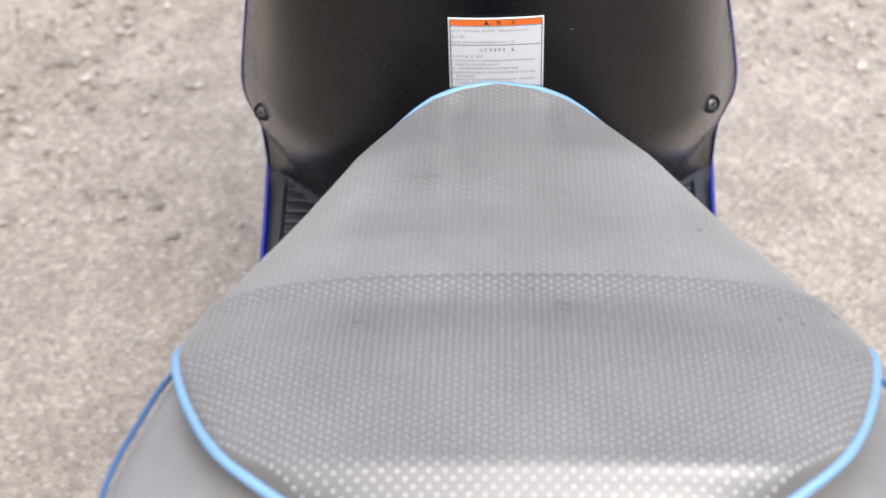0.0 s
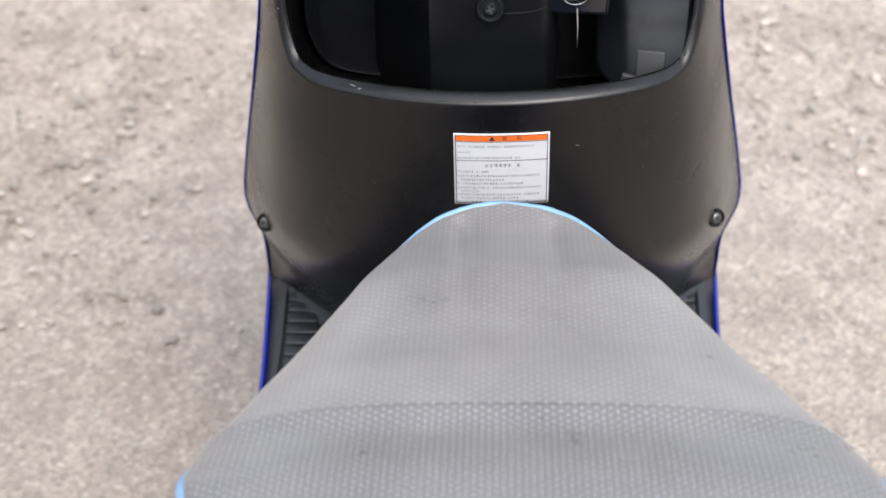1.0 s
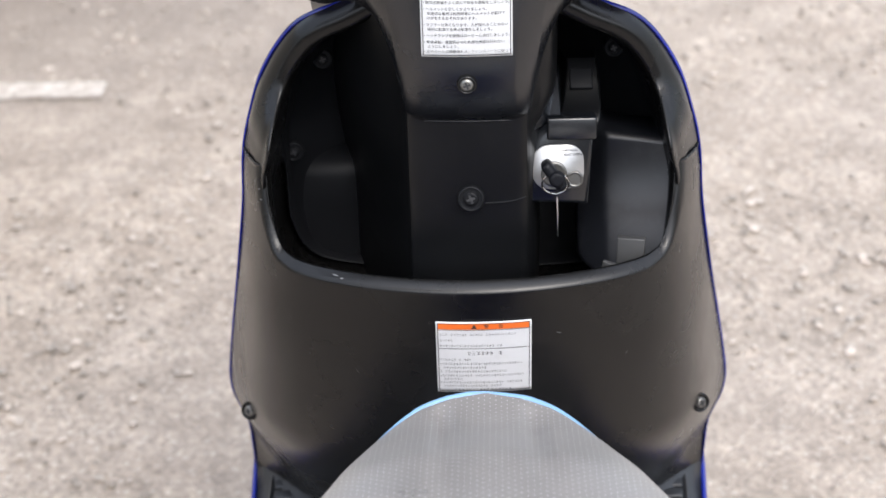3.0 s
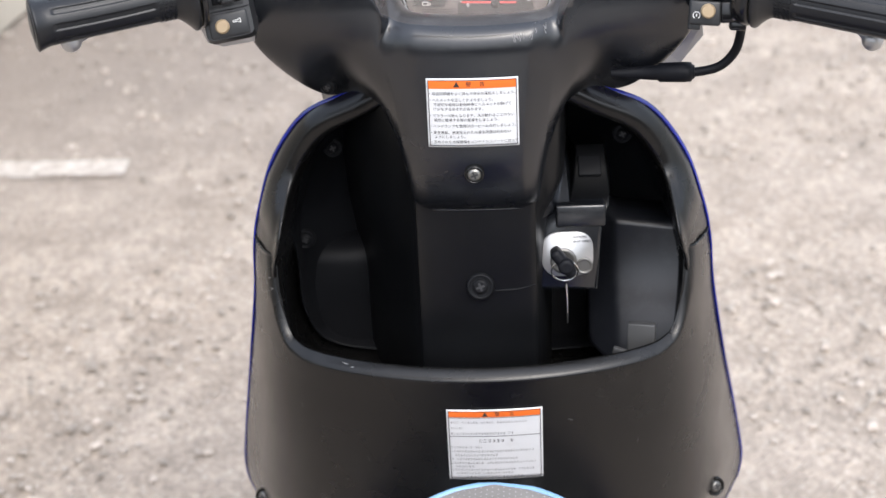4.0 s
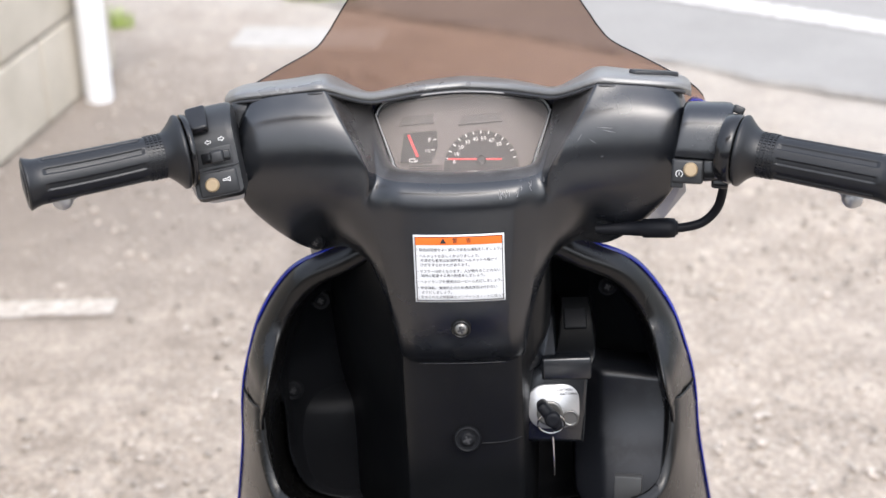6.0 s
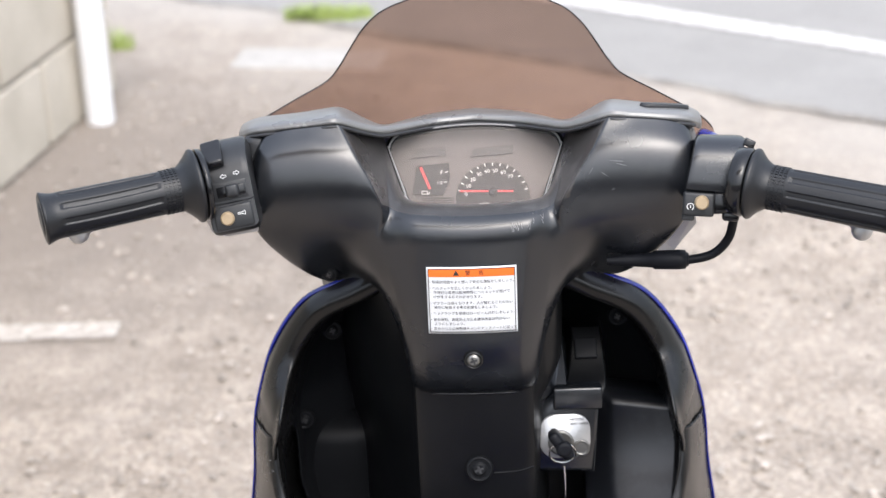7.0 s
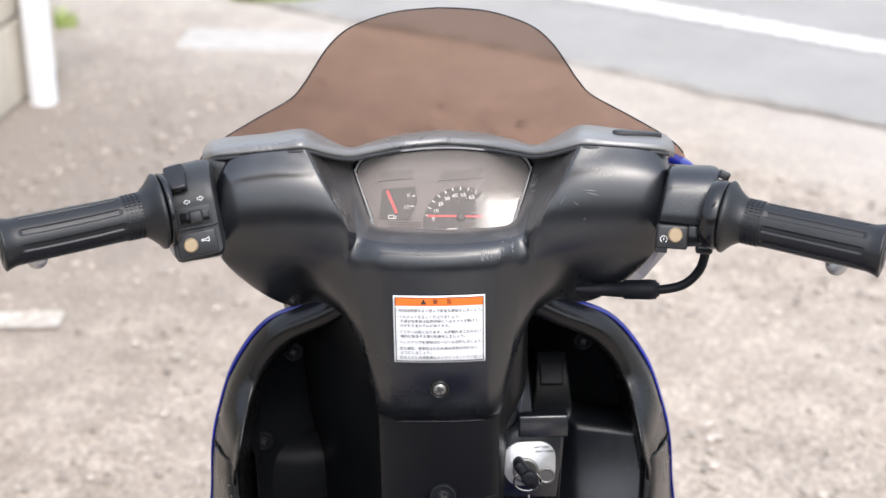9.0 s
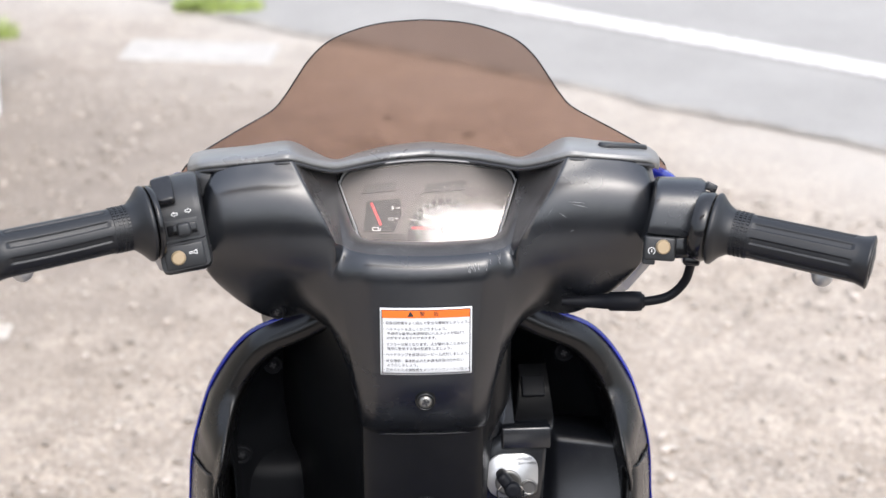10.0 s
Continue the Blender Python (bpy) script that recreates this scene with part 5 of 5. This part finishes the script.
# ---- ignition lock on its housing ----
hm = switch_frame((0.0675, 0.0700, 0.7075), (1, 0.02, 0.0), (0, 0.18, 1))
bm = bmesh.new()
outline = [(0.0215, -0.029), (0.0270, 0.039), (-0.0085, 0.039), (-0.012, 0.029), (-0.019, 0.025), (-0.026, 0.017), (-0.0295, 0.004), (-0.0305, -0.027)]
prism(bm, hm @ pose(0, 0, -0.07), outline, 0.07, 0.003)
housing = part("lock_housing", bm, COVER, scooter, "raised black ignition lock housing")
part("housing_step", block(bmesh.new(), hm @ pose(0.0095, 0.0310, -0.003), (0.0375, 0.0175, 0.012), 0.002), COVER, housing)
# sloping top: runs back and narrows towards a small blind cap
bm = bmesh.new()
rows = []
for y, z, x0, x1 in ((0.030, -0.008, 0.0, 0.0285), (0.036, -0.010, 0.0015, 0.031), (0.040, -0.018, 0.003, 0.032), (0.047, -0.028, 0.006, 0.032), (0.057, -0.036, 0.0075, 0.031), (0.067, -0.043, 0.009, 0.030), (0.072, -0.052, 0.009, 0.030)):
    rows.append([hm @ Vector((x0 - 0.004, y - 0.004, z - 0.05)), hm @ Vector((x0 - 0.001, y - 0.001, z - 0.006)), hm @ Vector((x0, y, z - 0.001)), hm @ Vector((x0 + 0.002, y, z)), hm @ Vector((x1 - 0.002, y, z)), hm @ Vector((x1, y, z - 0.001)), hm @ Vector((x1 + 0.001, y - 0.001, z - 0.006)), hm @ Vector((x1 + 0.004, y - 0.004, z - 0.05))])
part("housing_top", sheet([curve(r_, 30) for r_ in rows], bm=bm), NECK_PLASTIC, housing)
part("housing_cap", block(bmesh.new(), hm @ pose(0.0185, 0.0595, -0.0355, -40), (0.0175, 0.017, 0.004), 0.0012), POCKET, housing, "small square blind cap")
# thin fin between the lock housing and the neck
bm = bmesh.new()
fin = [(-0.0085, 0.036, -0.002), (0.0015, 0.037, -0.006), (0.0005, 0.062, -0.030), (-0.0025, 0.070, -0.034)]
front = [bm.verts.new(hm @ Vector(q)) for q in fin]
back = [bm.verts.new(hm @ (Vector(q) + Vector((0.004, -0.004, -0.03)))) for q in fin]
bm.faces.new(front)
for k in range(4):
    bm.faces.new((front[k], back[k], back[(k + 1) % 4], front[(k + 1) % 4]))
part("housing_fin", bm, COVER, housing, "narrow slanted web beside the lock", smooth=False)
outline = round_rect(0.0385, 0.0345, 0.0120)
plate = part("lock_plate", prism(bmesh.new(), hm @ pose(-0.0008, 0.0012, 0.0002), outline, 0.0016, 0.0006), PLATE, scooter, "worn silver lock plate with small lettering")
tm = hm @ pose(-0.004, -0.004, 0.001)
part("lock_barrel", turned(bmesh.new(), tm.translation, tm @ Vector((0, 0, 0.003)), [(0, 0.0100), (0.6, 0.0100), (0.8, 0.0093), (0.85, 0.0078), (0.8, 0.0070)], 32), STEEL, plate, "round metal lock barrel")
tm2 = hm @ pose(0.0115, -0.0085, 0.001)
part("shutter_knob", turned(bmesh.new(), tm2.translation, tm2 @ Vector((0, 0, 0.0028)), [(0, 0.0066), (0.6, 0.0066), (0.8, 0.006), (0.7, 0.0048), (0.6, 0.0044)], 28), STEEL, plate, "small ribbed shutter knob")


def lettering(name, text, size, m, mat, parent, label):
    """Flat letters as one mesh at the pose m."""
    cu = bpy.data.curves.new(name, "FONT")
    cu.body, cu.size, cu.align_x, cu.align_y = text, size, "CENTER", "CENTER"
    cu.resolution_u = 2
    tmp = bpy.data.objects.new(name, cu)
    scene.collection.objects.link(tmp)
    me = bpy.data.meshes.new_from_object(tmp.evaluated_get(bpy.context.evaluated_depsgraph_get()))
    bpy.data.objects.remove(tmp)
    bm = bmesh.new()
    bm.from_mesh(me)
    bpy.data.meshes.remove(me)
    bm.transform(m)
    return part(name, bm, mat, parent, label, smooth=False, normals=False)


lettering("lock_lettering", "IGNITION", 0.0031, hm @ pose(0.0068, 0.0146, 0.0026), KEY_BLACK, plate, "dark stamped letters")
lettering("lock_lettering", "SEAT OPEN", 0.0027, hm @ pose(0.0102, 0.0112, 0.0026), KEY_BLACK, plate, "dark stamped letters")

key = thing("ignition_key", "black-headed key with ring turned in the ignition lock", "key", tuple(hm @ Vector((-0.004, -0.004, 0.006))))
km = hm @ pose(-0.0045, -0.001, 0.003, 0, 0, 36)
bm = block(bmesh.new(), km @ pose(0, 0.0, 0.003), (0.0024, 0.008, 0.008), 0.0004, 1)
part("key_blade", bm, CHROME, key)
bm = block(bmesh.new(), km @ pose(0, 0.0005, 0.0125), (0.0085, 0.0255, 0.016), 0.0035)
part("key_head", bm, KEY_BLACK, key, "black plastic key head")
bm = turned(bmesh.new(), km @ Vector((0.001, -0.0015, 0.018)), km @ Vector((0.001, -0.0015, 0.0235)), [(0, 0.0062), (0.7, 0.006), (1, 0.0048), (0.95, 0.0022)], 20)
part("key_collar", bm, KEY_BLACK, key)
ringp = hm @ Vector((-0.0035, -0.0075, 0.012))
bm = tube(bmesh.new(), [ringp + Vector((0.0100 * math.cos(q), -0.003 * math.sin(q) - 0.002, 0.0100 * math.sin(q))) for q in np.linspace(0, 2 * math.pi, 25)], 0.0007, 60, 8)
part("key_ring", bm, CHROME, key, "thin split ring")
bm = tube(bmesh.new(), [ringp + Vector((0.001, -0.006, -0.0095)), ringp + Vector((0.0015, -0.0065, -0.024)), ringp + Vector((0.0015, -0.0065, -0.042))], 0.0008, 10, 8)
part("tag_wire", bm, CHROME, key, "thin hanging wire of a key tag")

# hook on the pocket's right wall
bm = block(bmesh.new(), pose(0.1225, 0.058, 0.641, -8, 0, -10), (0.021, 0.008, 0.024), 0.001)
block(bm, pose(0.107, 0.052, 0.632, 0, 10, -20), (0.014, 0.004, 0.006), 0.001)
part("bag_hook", bm, TAB, scooter, "small grey plastic tab")
def lip_at(x):
    return float(np.interp(abs(x), [q[0] for q in TOP_LINE[COUNT // 2:]], [q[1] for q in TOP_LINE[COUNT // 2:]]))


# side wall of the right hollow
rows = []
for q in np.linspace(0, 1, 40):
    row = []
    for p in np.linspace(0, 1, 40):
        x, z = 0.084 + 0.084 * p, 0.709 - 0.096 * q - 0.004 * p
        y = 0.172 - 0.036 * min(1.0, p / 0.26) ** 0.6 - 0.064 * q**3.0 - 0.040 * p * (0.30 + 0.70 * q) + 0.030 * max(0.0, 1 - q / 0.05) ** 2
        if z < lip_at(x) + 0.004:
            y = max(y, on(LOWER, x, z).y + 0.005)
        row.append((x, y, z))
    rows.append(row)
part("pocket_side", sheet(rows), POCKET_WALL, scooter, "smooth grey-black pocket side", thick=0.001)
# rounded bulge of the left hollow
rows = []
for z, g in ((0.664, 0.0), (0.662, 0.45), (0.657, 0.75), (0.648, 0.92), (0.62, 1.0), (0.57, 1.0)):
    rows.append([(-0.121 - (0.027 + 0.014 * g) * math.cos(t), 0.205 - (0.034 * g) * (math.sin(t) ** 0.35 if math.sin(t) > 0 else 0), z) for t in np.linspace(0, math.pi, 15)])
part("pocket_bulge", sheet(blend_sheet(rows, 40, 30)), POCKET, scooter, "rounded bulge inside the pocket")


# ---- labels ----
def patch(tree, x0, x1, z0, z1, gap, nx=14, nz=8, shift=0.0, start=-0.9, round_by=0.0):
    """A thin sheet that follows a surface between those bounds; its lower edge may be shifted sideways."""
    rows = []
    for j in range(nz + 1):
        v = j / nz
        row = []
        for k in range(nx + 1):
            x = x0 + (x1 - x0) * k / nx + shift * v
            z = z0 + (z1 - z0) * v
            row.append(on(tree, x, z, gap, start))
        rows.append(row)
    return sheet(rows)


def print_on(tree, text, size, x, z, parent):
    """One line of print that follows a surface, from x on, its middle at height z."""
    ob = lettering("print_line", text, size, pose(0, 0, 0, 90, 0, 0), INK, None, "line of tiny black print")
    co = np.array([v.co[:] for v in ob.data.vertices])
    x0 = co[:, 0].min()
    for v in ob.data.vertices:
        v.co = on(tree, x + v.co.x - x0, z + v.co.z, 0.0019)
    ob.data.update()
    ob.parent = parent
    return ob


def warning_label(name, tree, x0, x1, z_top, z_bot, band, lines, title, title_at, label, boxed=()):
    """White label with an orange head band, a frame and lines of print; lines: (share of height, start, end, boldness)."""
    w, h = x1 - x0, z_top - z_bot
    base = part(name, patch(tree, x0, x1, z_top, z_bot, 0.0012, 24, 16), PAPER, scooter, label, thick=0.0004, offset=0)
    m = 0.018 * w
    part("head_band", patch(tree, x0 + m, x1 - m, z_top - m, z_top - band, 0.0016, 24, 3), ORANGE, base, "orange head band")
    bm = bmesh.new()
    t = 0.0005

    def bar(xa, xb, za, zb):
        rows = []
        for zz in (za, zb):
            rows.append([on(tree, xa + (xb - xa) * k / 6, zz, 0.0018) for k in range(7)])
        sheet(rows, bm=bm)

    for za, zb in ((z_top - m, z_bot + m), *[(z_top - h * p, z_top - h * q) for p, q in boxed]):
        bar(x0 + m, x1 - m, za, za - t)
        bar(x0 + m, x1 - m, zb + t, zb)
        for xa in (x0 + m, x1 - m - t):
            rows = [[on(tree, xa, za + (zb - za) * k / 6, 0.0018) for k in range(7)], [on(tree, xa + t, za + (zb - za) * k / 6, 0.0018) for k in range(7)]]
            sheet(rows, bm=bm)
    part("frame_line", bm, INK, base, "thin black frame line", smooth=False)
    r = random.Random(len(lines))
    bm = bmesh.new()
    for share, s, e, size in lines:
        z = z_top - h * share
        x = x0 + w * s
        while x < x0 + w * e - size:
            cw = size * r.uniform(0.8, 1.05)
            if r.random() < 0.93:
                # strokes of one unreadable character
                for q in range(3):
                    zz = z + size * (0.42 - 0.38 * q) * r.uniform(0.8, 1.1)
                    bar2 = [[on(tree, x + cw * r.uniform(0.02, 0.2), zz, 0.0019), on(tree, x + cw * r.uniform(0.7, 0.88), zz, 0.0019)]]
                    bar2.append([p + Vector((0, 0, -size * 0.085)) for p in bar2[0]])
                    sheet(bar2, bm=bm)
                if r.random() < 0.6:
                    xx = x + cw * r.uniform(0.3, 0.6)
                    bar2 = [[on(tree, xx, z + size * 0.45, 0.0019), on(tree, xx + size * 0.12, z + size * 0.45, 0.0019)], [on(tree, xx, z - size * 0.45, 0.0019), on(tree, xx + size * 0.12, z - size * 0.45, 0.0019)]]
                    sheet(bar2, bm=bm)
            x += cw * 1.06
    if lines:
        tagged(part("small_print", bm, GREY_INK, base, "rows of tiny black print", smooth=False), kind="stuff")
    # warning triangle and heading in the band
    tx, tz = x0 + w * title_at, z_top - (m + band) / 2
    p = on(tree, tx, tz, 0.0021)
    bm = bmesh.new()
    s = band * 0.30
    vs = [bm.verts.new(p + Vector(q)) for q in ((-s, 0, -s * 0.8), (s, 0, -s * 0.8), (0, 0, s))]
    bm.faces.new(vs)
    part("warning_triangle", bm, INK, base, "black warning triangle", smooth=False)
    for k, ch in enumerate(title):
        p = on(tree, tx + w * (0.13 + 0.15 * k), tz, 0.0021)
        lettering("heading", ch, band * 0.52, Matrix.Translation(p) @ pose(0, 0, 0, 90, 0, 0), INK, base, "black heading character")
    return base


UPPER_TEXT = ((0.215, 0.02, "・取扱説明書をよく読んで安全な運転をしましょう。"), (0.305, 0.02, "・ヘルメットを正しくかぶりましょう。"), (0.37, 0.06, "不適切な着用は転倒時等にヘルメットが脱げて"), (0.435, 0.06, "けがをするおそれがあります。"), (0.53, 0.02, "・マフラーは熱くなります。人が触れることのない"), (0.595, 0.06, "場所に駐車する等の配慮をしましょう。"), (0.685, 0.02, "・ヘッドランプを昼間はロービーム点灯しましょう。"), (0.78, 0.02, "・安全運転、速度防止のため適法改造は行わない"), (0.845, 0.06, "ようにしましょう。"), (0.92, 0.02, "・定められた点検整備をメンテナンスノートに従って"))
steer_label = warning_label("steering_label", COVER_SKIN, -0.0315, 0.0325, 0.8735, 0.8215, 0.0075, (), "警告", 0.33, "white warning sticker with orange band and small print")
for share, start, text in UPPER_TEXT:
    print_on(COVER_SKIN, text, 0.0026, -0.0305 + 0.062 * start, 0.8735 - 0.052 * share, steer_label)
low = [(0.17, 0.04, 0.86, 0.0021), (0.25, 0.04, 0.2, 0.0021), (0.325, 0.04, 0.72, 0.0021), (0.43, 0.28, 0.72, 0.0034), (0.52, 0.03, 0.4, 0.0021), (0.58, 0.03, 0.93, 0.0021), (0.635, 0.07, 0.55, 0.0021), (0.69, 0.03, 0.74, 0.0021), (0.75, 0.03, 0.95, 0.0021), (0.80, 0.07, 0.3, 0.0021), (0.85, 0.03, 0.93, 0.0021), (0.90, 0.07, 0.7, 0.0021), (0.96, 0.18, 0.82, 0.0028)]
warning_label("shield_label", LOWER, -0.0265, 0.0455, 0.6155, 0.5445, 0.0072, low, "警告", 0.40, "white starting-instructions sticker with orange band", boxed=((0.105, 0.37),))

# ---- instruments ----
# pose of the dial face: z towards the rider, y up along the tilted face
tilt = math.atan2(0.036, 0.047)
im = switch_frame((0.0045, 0.083, 0.8945), (1, 0, 0), (0, math.sin(tilt), math.cos(tilt)))
HALF_LOW, HALF_HIGH, TALL = 0.0495, 0.0625, 0.0605


def lens_outline(grow=0.0, n=9):
    """The trapezoid of the lens with rounded corners and a bowed top."""
    lo, hi, t = HALF_LOW + grow, HALF_HIGH + grow, TALL + grow
    pts = []
    r = 0.013
    for cx, cy, a0 in ((lo - r * 0.9, -grow + r, -90), (hi - r * 1.05, t - r - 0.006, 0)):
        pts += [(cx + r * math.cos(radians(a0 + 85 * k / n)), cy + r * math.sin(radians(a0 + 85 * k / n))) for k in range(n + 1)]
    x1, y1 = pts[-1]
    pts += [(x1 * (1 - k / 6), y1 + 0.005 * math.sin(math.pi / 2 * k / 6)) for k in range(1, 7)]
    return pts + [(-x, y) for x, y in pts[-2::-1]]


rows = []
for grow, lift in ((0.0, 0.004), (0.0008, 0.0056), (0.0020, 0.0062), (0.0034, 0.0056), (0.0046, 0.002), (0.005, -0.004)):
    rows.append([im @ Vector((x, y, lift - (0.009 * float(np.clip((y - 0.045) / 0.02, 0, 1)) if grow > 0.002 else 0))) for x, y in lens_outline(grow)])
bezel = part("instrument_panel", sheet(rows, True), COVER, scooter, "instrument cluster with fuel gauge and speedometer under a clear lens")
bm = bmesh.new()
line = [im @ Vector((x, y, 0.0062)) for x, y in lens_outline(0.0012)]
tube(bm, line + [line[0]], 0.0007, 200, 6)
part("lens_trim", bm, TRIM, bezel, "thin pale lens edge")
bm = bmesh.new()
bm.faces.new([bm.verts.new(im @ Vector((x, y, 0.0045))) for x, y in lens_outline(0.001)])
lens = part("lens", bm, GLASS, bezel, "clear plastic lens reflecting the sky", smooth=False, thick=0.0012)
lens.visible_shadow = False
bm = bmesh.new()
bm.faces.new([bm.verts.new(im @ Vector((x, y, -0.012))) for x, y in lens_outline(0.004)])
part("dial_plate", bm, DIAL_GREY, bezel, "grey dial plate", smooth=False)
rows = [[im @ Vector((x, y, d)) for x, y in lens_outline(g)] for g, d in ((0.001, 0.004), (0.003, -0.012))]
part("dial_well", sheet(rows, True), DIAL, bezel)


def plate_at(outline, lift, mat, name, label, thick=0.0012):
    bm = bmesh.new()
    prism(bm, im @ pose(0, 0, -0.012 + lift), outline, thick)
    return part(name, bm, mat, bezel, label, smooth=False)


dm = im @ pose(0, 0, -0.0078)
fuel = plate_at([(-0.047, 0.0125), (-0.0245, 0.0115), (-0.0190, 0.024), (-0.0200, 0.036), (-0.044, 0.0345)], 0.002, DIAL, "fuel_gauge", "black fuel gauge face with red needle")
bm = bmesh.new()
mark(bm, dm, [((-0.0408, 0.0330), (-0.0340, 0.0160))], 0.0019)
part("fuel_needle", bm, RED, fuel, "red gauge needle", smooth=False)
bm = bmesh.new()
mark(bm, dm, [((-0.0228, 0.0285), (-0.0203, 0.029)), ((-0.0240, 0.021), (-0.0215, 0.0212)), ((-0.040, 0.0145), (-0.036, 0.0145)), ((-0.040, 0.0145), (-0.040, 0.0122)), ((-0.040, 0.0122), (-0.0345, 0.0122)), ((-0.036, 0.0145), (-0.036, 0.0122)), ((-0.0345, 0.0122), (-0.0345, 0.0140))], 0.0006)
part("gauge_marks", bm, WHITE_INK, fuel, "white gauge marks", smooth=False)
lettering("gauge_letter", "F", 0.0048, dm @ pose(-0.0252, 0.0285, 0), WHITE_INK, fuel, "white printed letter")
lettering("gauge_letter", "1/2", 0.0034, dm @ pose(-0.0270, 0.0205, 0), WHITE_INK, fuel, "white printed fraction")
for k in range(6):
    y = 0.0098 - 0.0017 * k
    bm = bmesh.new()
    mark(bm, im @ pose(0, 0, -0.0112), [((-0.0405, y), (-0.0165, y - 0.0002))], 0.0009)
    part("grille_bar", bm, DIAL, bezel, smooth=False)
fan = [(0.0125 + 0.0275 * math.cos(radians(q)), 0.008 + 0.0275 * math.sin(radians(q))) for q in range(0, 181, 10)]
fan += [(-0.015, 0.0015), (0.040, 0.0015)]
speedo = plate_at(fan, 0.0015, DIAL, "speedometer", "black fan-shaped speedometer with white figures and red needle")
bm = bmesh.new()
mark(bm, dm @ pose(0, 0, 0.001), [((-0.0120, 0.0135), (0.0275, 0.0125))], 0.0013)
part("speed_needle", bm, RED, speedo, "red speed needle", smooth=False)
bm = bmesh.new()
for q in range(12, 170, 13):
    c, s = math.cos(radians(180 - q)), math.sin(radians(180 - q))
    mark(bm, dm, [((0.0125 + 0.0262 * c, 0.0090 + 0.0260 * s), (0.0125 + 0.0236 * c, 0.0090 + 0.0236 * s))], 0.0007)
part("speed_marks", bm, WHITE_INK, speedo, "white speed marks", smooth=False)
for k, text in enumerate(("0", "10", "20", "30", "40", "50", "60", "70")):
    q = radians(172 - 17.5 * k)
    tm3 = dm @ pose(0.0125 + 0.0200 * math.cos(q), 0.0085 + 0.0203 * math.sin(q), 0.0002, 0, 0, 12)
    lettering("speed_figure", text, 0.0042, tm3, WHITE_INK, speedo, "white printed figure")
bm = bmesh.new()
mark(bm, dm, [((0.002, 0.0032), (0.0095, 0.0036))], 0.0016)
part("maker_mark", bm, WHITE_INK, speedo, "small white printed mark", smooth=False)
bm = turned(bmesh.new(), dm @ Vector((0.0125, 0.0125, -0.001)), dm @ Vector((0.0125, 0.0125, 0.002)), [(0, 0.0035), (0.7, 0.0033), (1, 0.002)], 20)
part("needle_hub", bm, DIAL, speedo)
for x0, x1 in ((-0.048, -0.0225), (-0.004, 0.028)):
    plate_at([(x0, 0.0405), (x1, 0.0425), (x1 + 0.001, 0.0495), (x0 + 0.003, 0.0475)], 0.001, LAMP_WINDOW, "warning_lamp_window", "dark warning lamp window")

# scuffs on the edge below the instruments and on the right wing
r = random.Random(12)
bm = bmesh.new()
for k in range(22):
    x, z = 0.030 + 0.032 * r.random(), 0.0
    z = 0.896 + 0.20 * (x - 0.03) + 0.005 * r.random()
    d = Vector((r.uniform(-0.0022, 0.0022), 0, r.uniform(0.0015, 0.004)))
    wide = Vector((0.00022, 0, 0))
    p = [on(COVER_SKIN, x + s.x, z + s.z, 0.0006) for s in (-wide, wide, d + wide * 0.4, d - wide * 0.4)]
    bm.faces.new([bm.verts.new(q) for q in p])
for x, z, dx, dz in ((0.098, 0.945, 0.012, -0.001), (0.101, 0.9435, 0.011, -0.0025), (0.092, 0.938, 0.006, -0.004), (0.1, 0.925, 0.003, 0.0005), (0.088, 0.941, -0.004, -0.006)):
    p = [on(COVER_SKIN, x + a * dx, z + a * dz + e, 0.0006) for a, e in ((0, 0), (0.5, 0.0003), (1, 0.0001), (0.5, -0.0001))]
    bm.faces.new([bm.verts.new(q) for q in p])
tagged(part("scratches", bm, SCUFF, handle_cover, "pale scratches in the plastic", smooth=False, normals=False), kind="stuff")

# scuffs on the ears and the pocket lip
bm = bmesh.new()
for x, z, dx, dz in ((-0.1625, 0.690, 0.003, 0.002), (-0.1650, 0.687, 0.002, -0.003), (-0.1610, 0.684, 0.0035, 0.0005), (-0.1655, 0.692, 0.0015, 0.002), (-0.163, 0.680, 0.002, 0.0015), (-0.104, 0.646, 0.006, -0.0006), (-0.098, 0.6445, 0.004, 0.0004), (0.064, 0.600, 0.005, -0.002), (-0.09, 0.56, 0.003, -0.006), (0.12, 0.57, -0.002, -0.008), (0.16, 0.64, 0.0008, -0.006), (-0.14, 0.60, 0.001, -0.007)):
    p = [on(LOWER, x + a * dx, z + a * dz + e, 0.0004) for a, e in ((0, 0), (0.5, 0.00035), (1, 0.0001), (0.5, -0.0002))]
    bm.faces.new([bm.verts.new(q) for q in p])
tagged(part("scuffs", bm, SCUFF, lower_panel, "pale scuffs in the plastic", smooth=False, normals=False), kind="stuff")

# seam from the pocket screw to the lock housing
part("panel_seam", tube(bmesh.new(), [on(NECK, 0.012, 0.689, 0.0), on(NECK, 0.03, 0.690, 0.0), on(NECK, 0.042, 0.693, 0.0)], 0.0009, 12, 8), POCKET, scooter, "raised moulding seam")
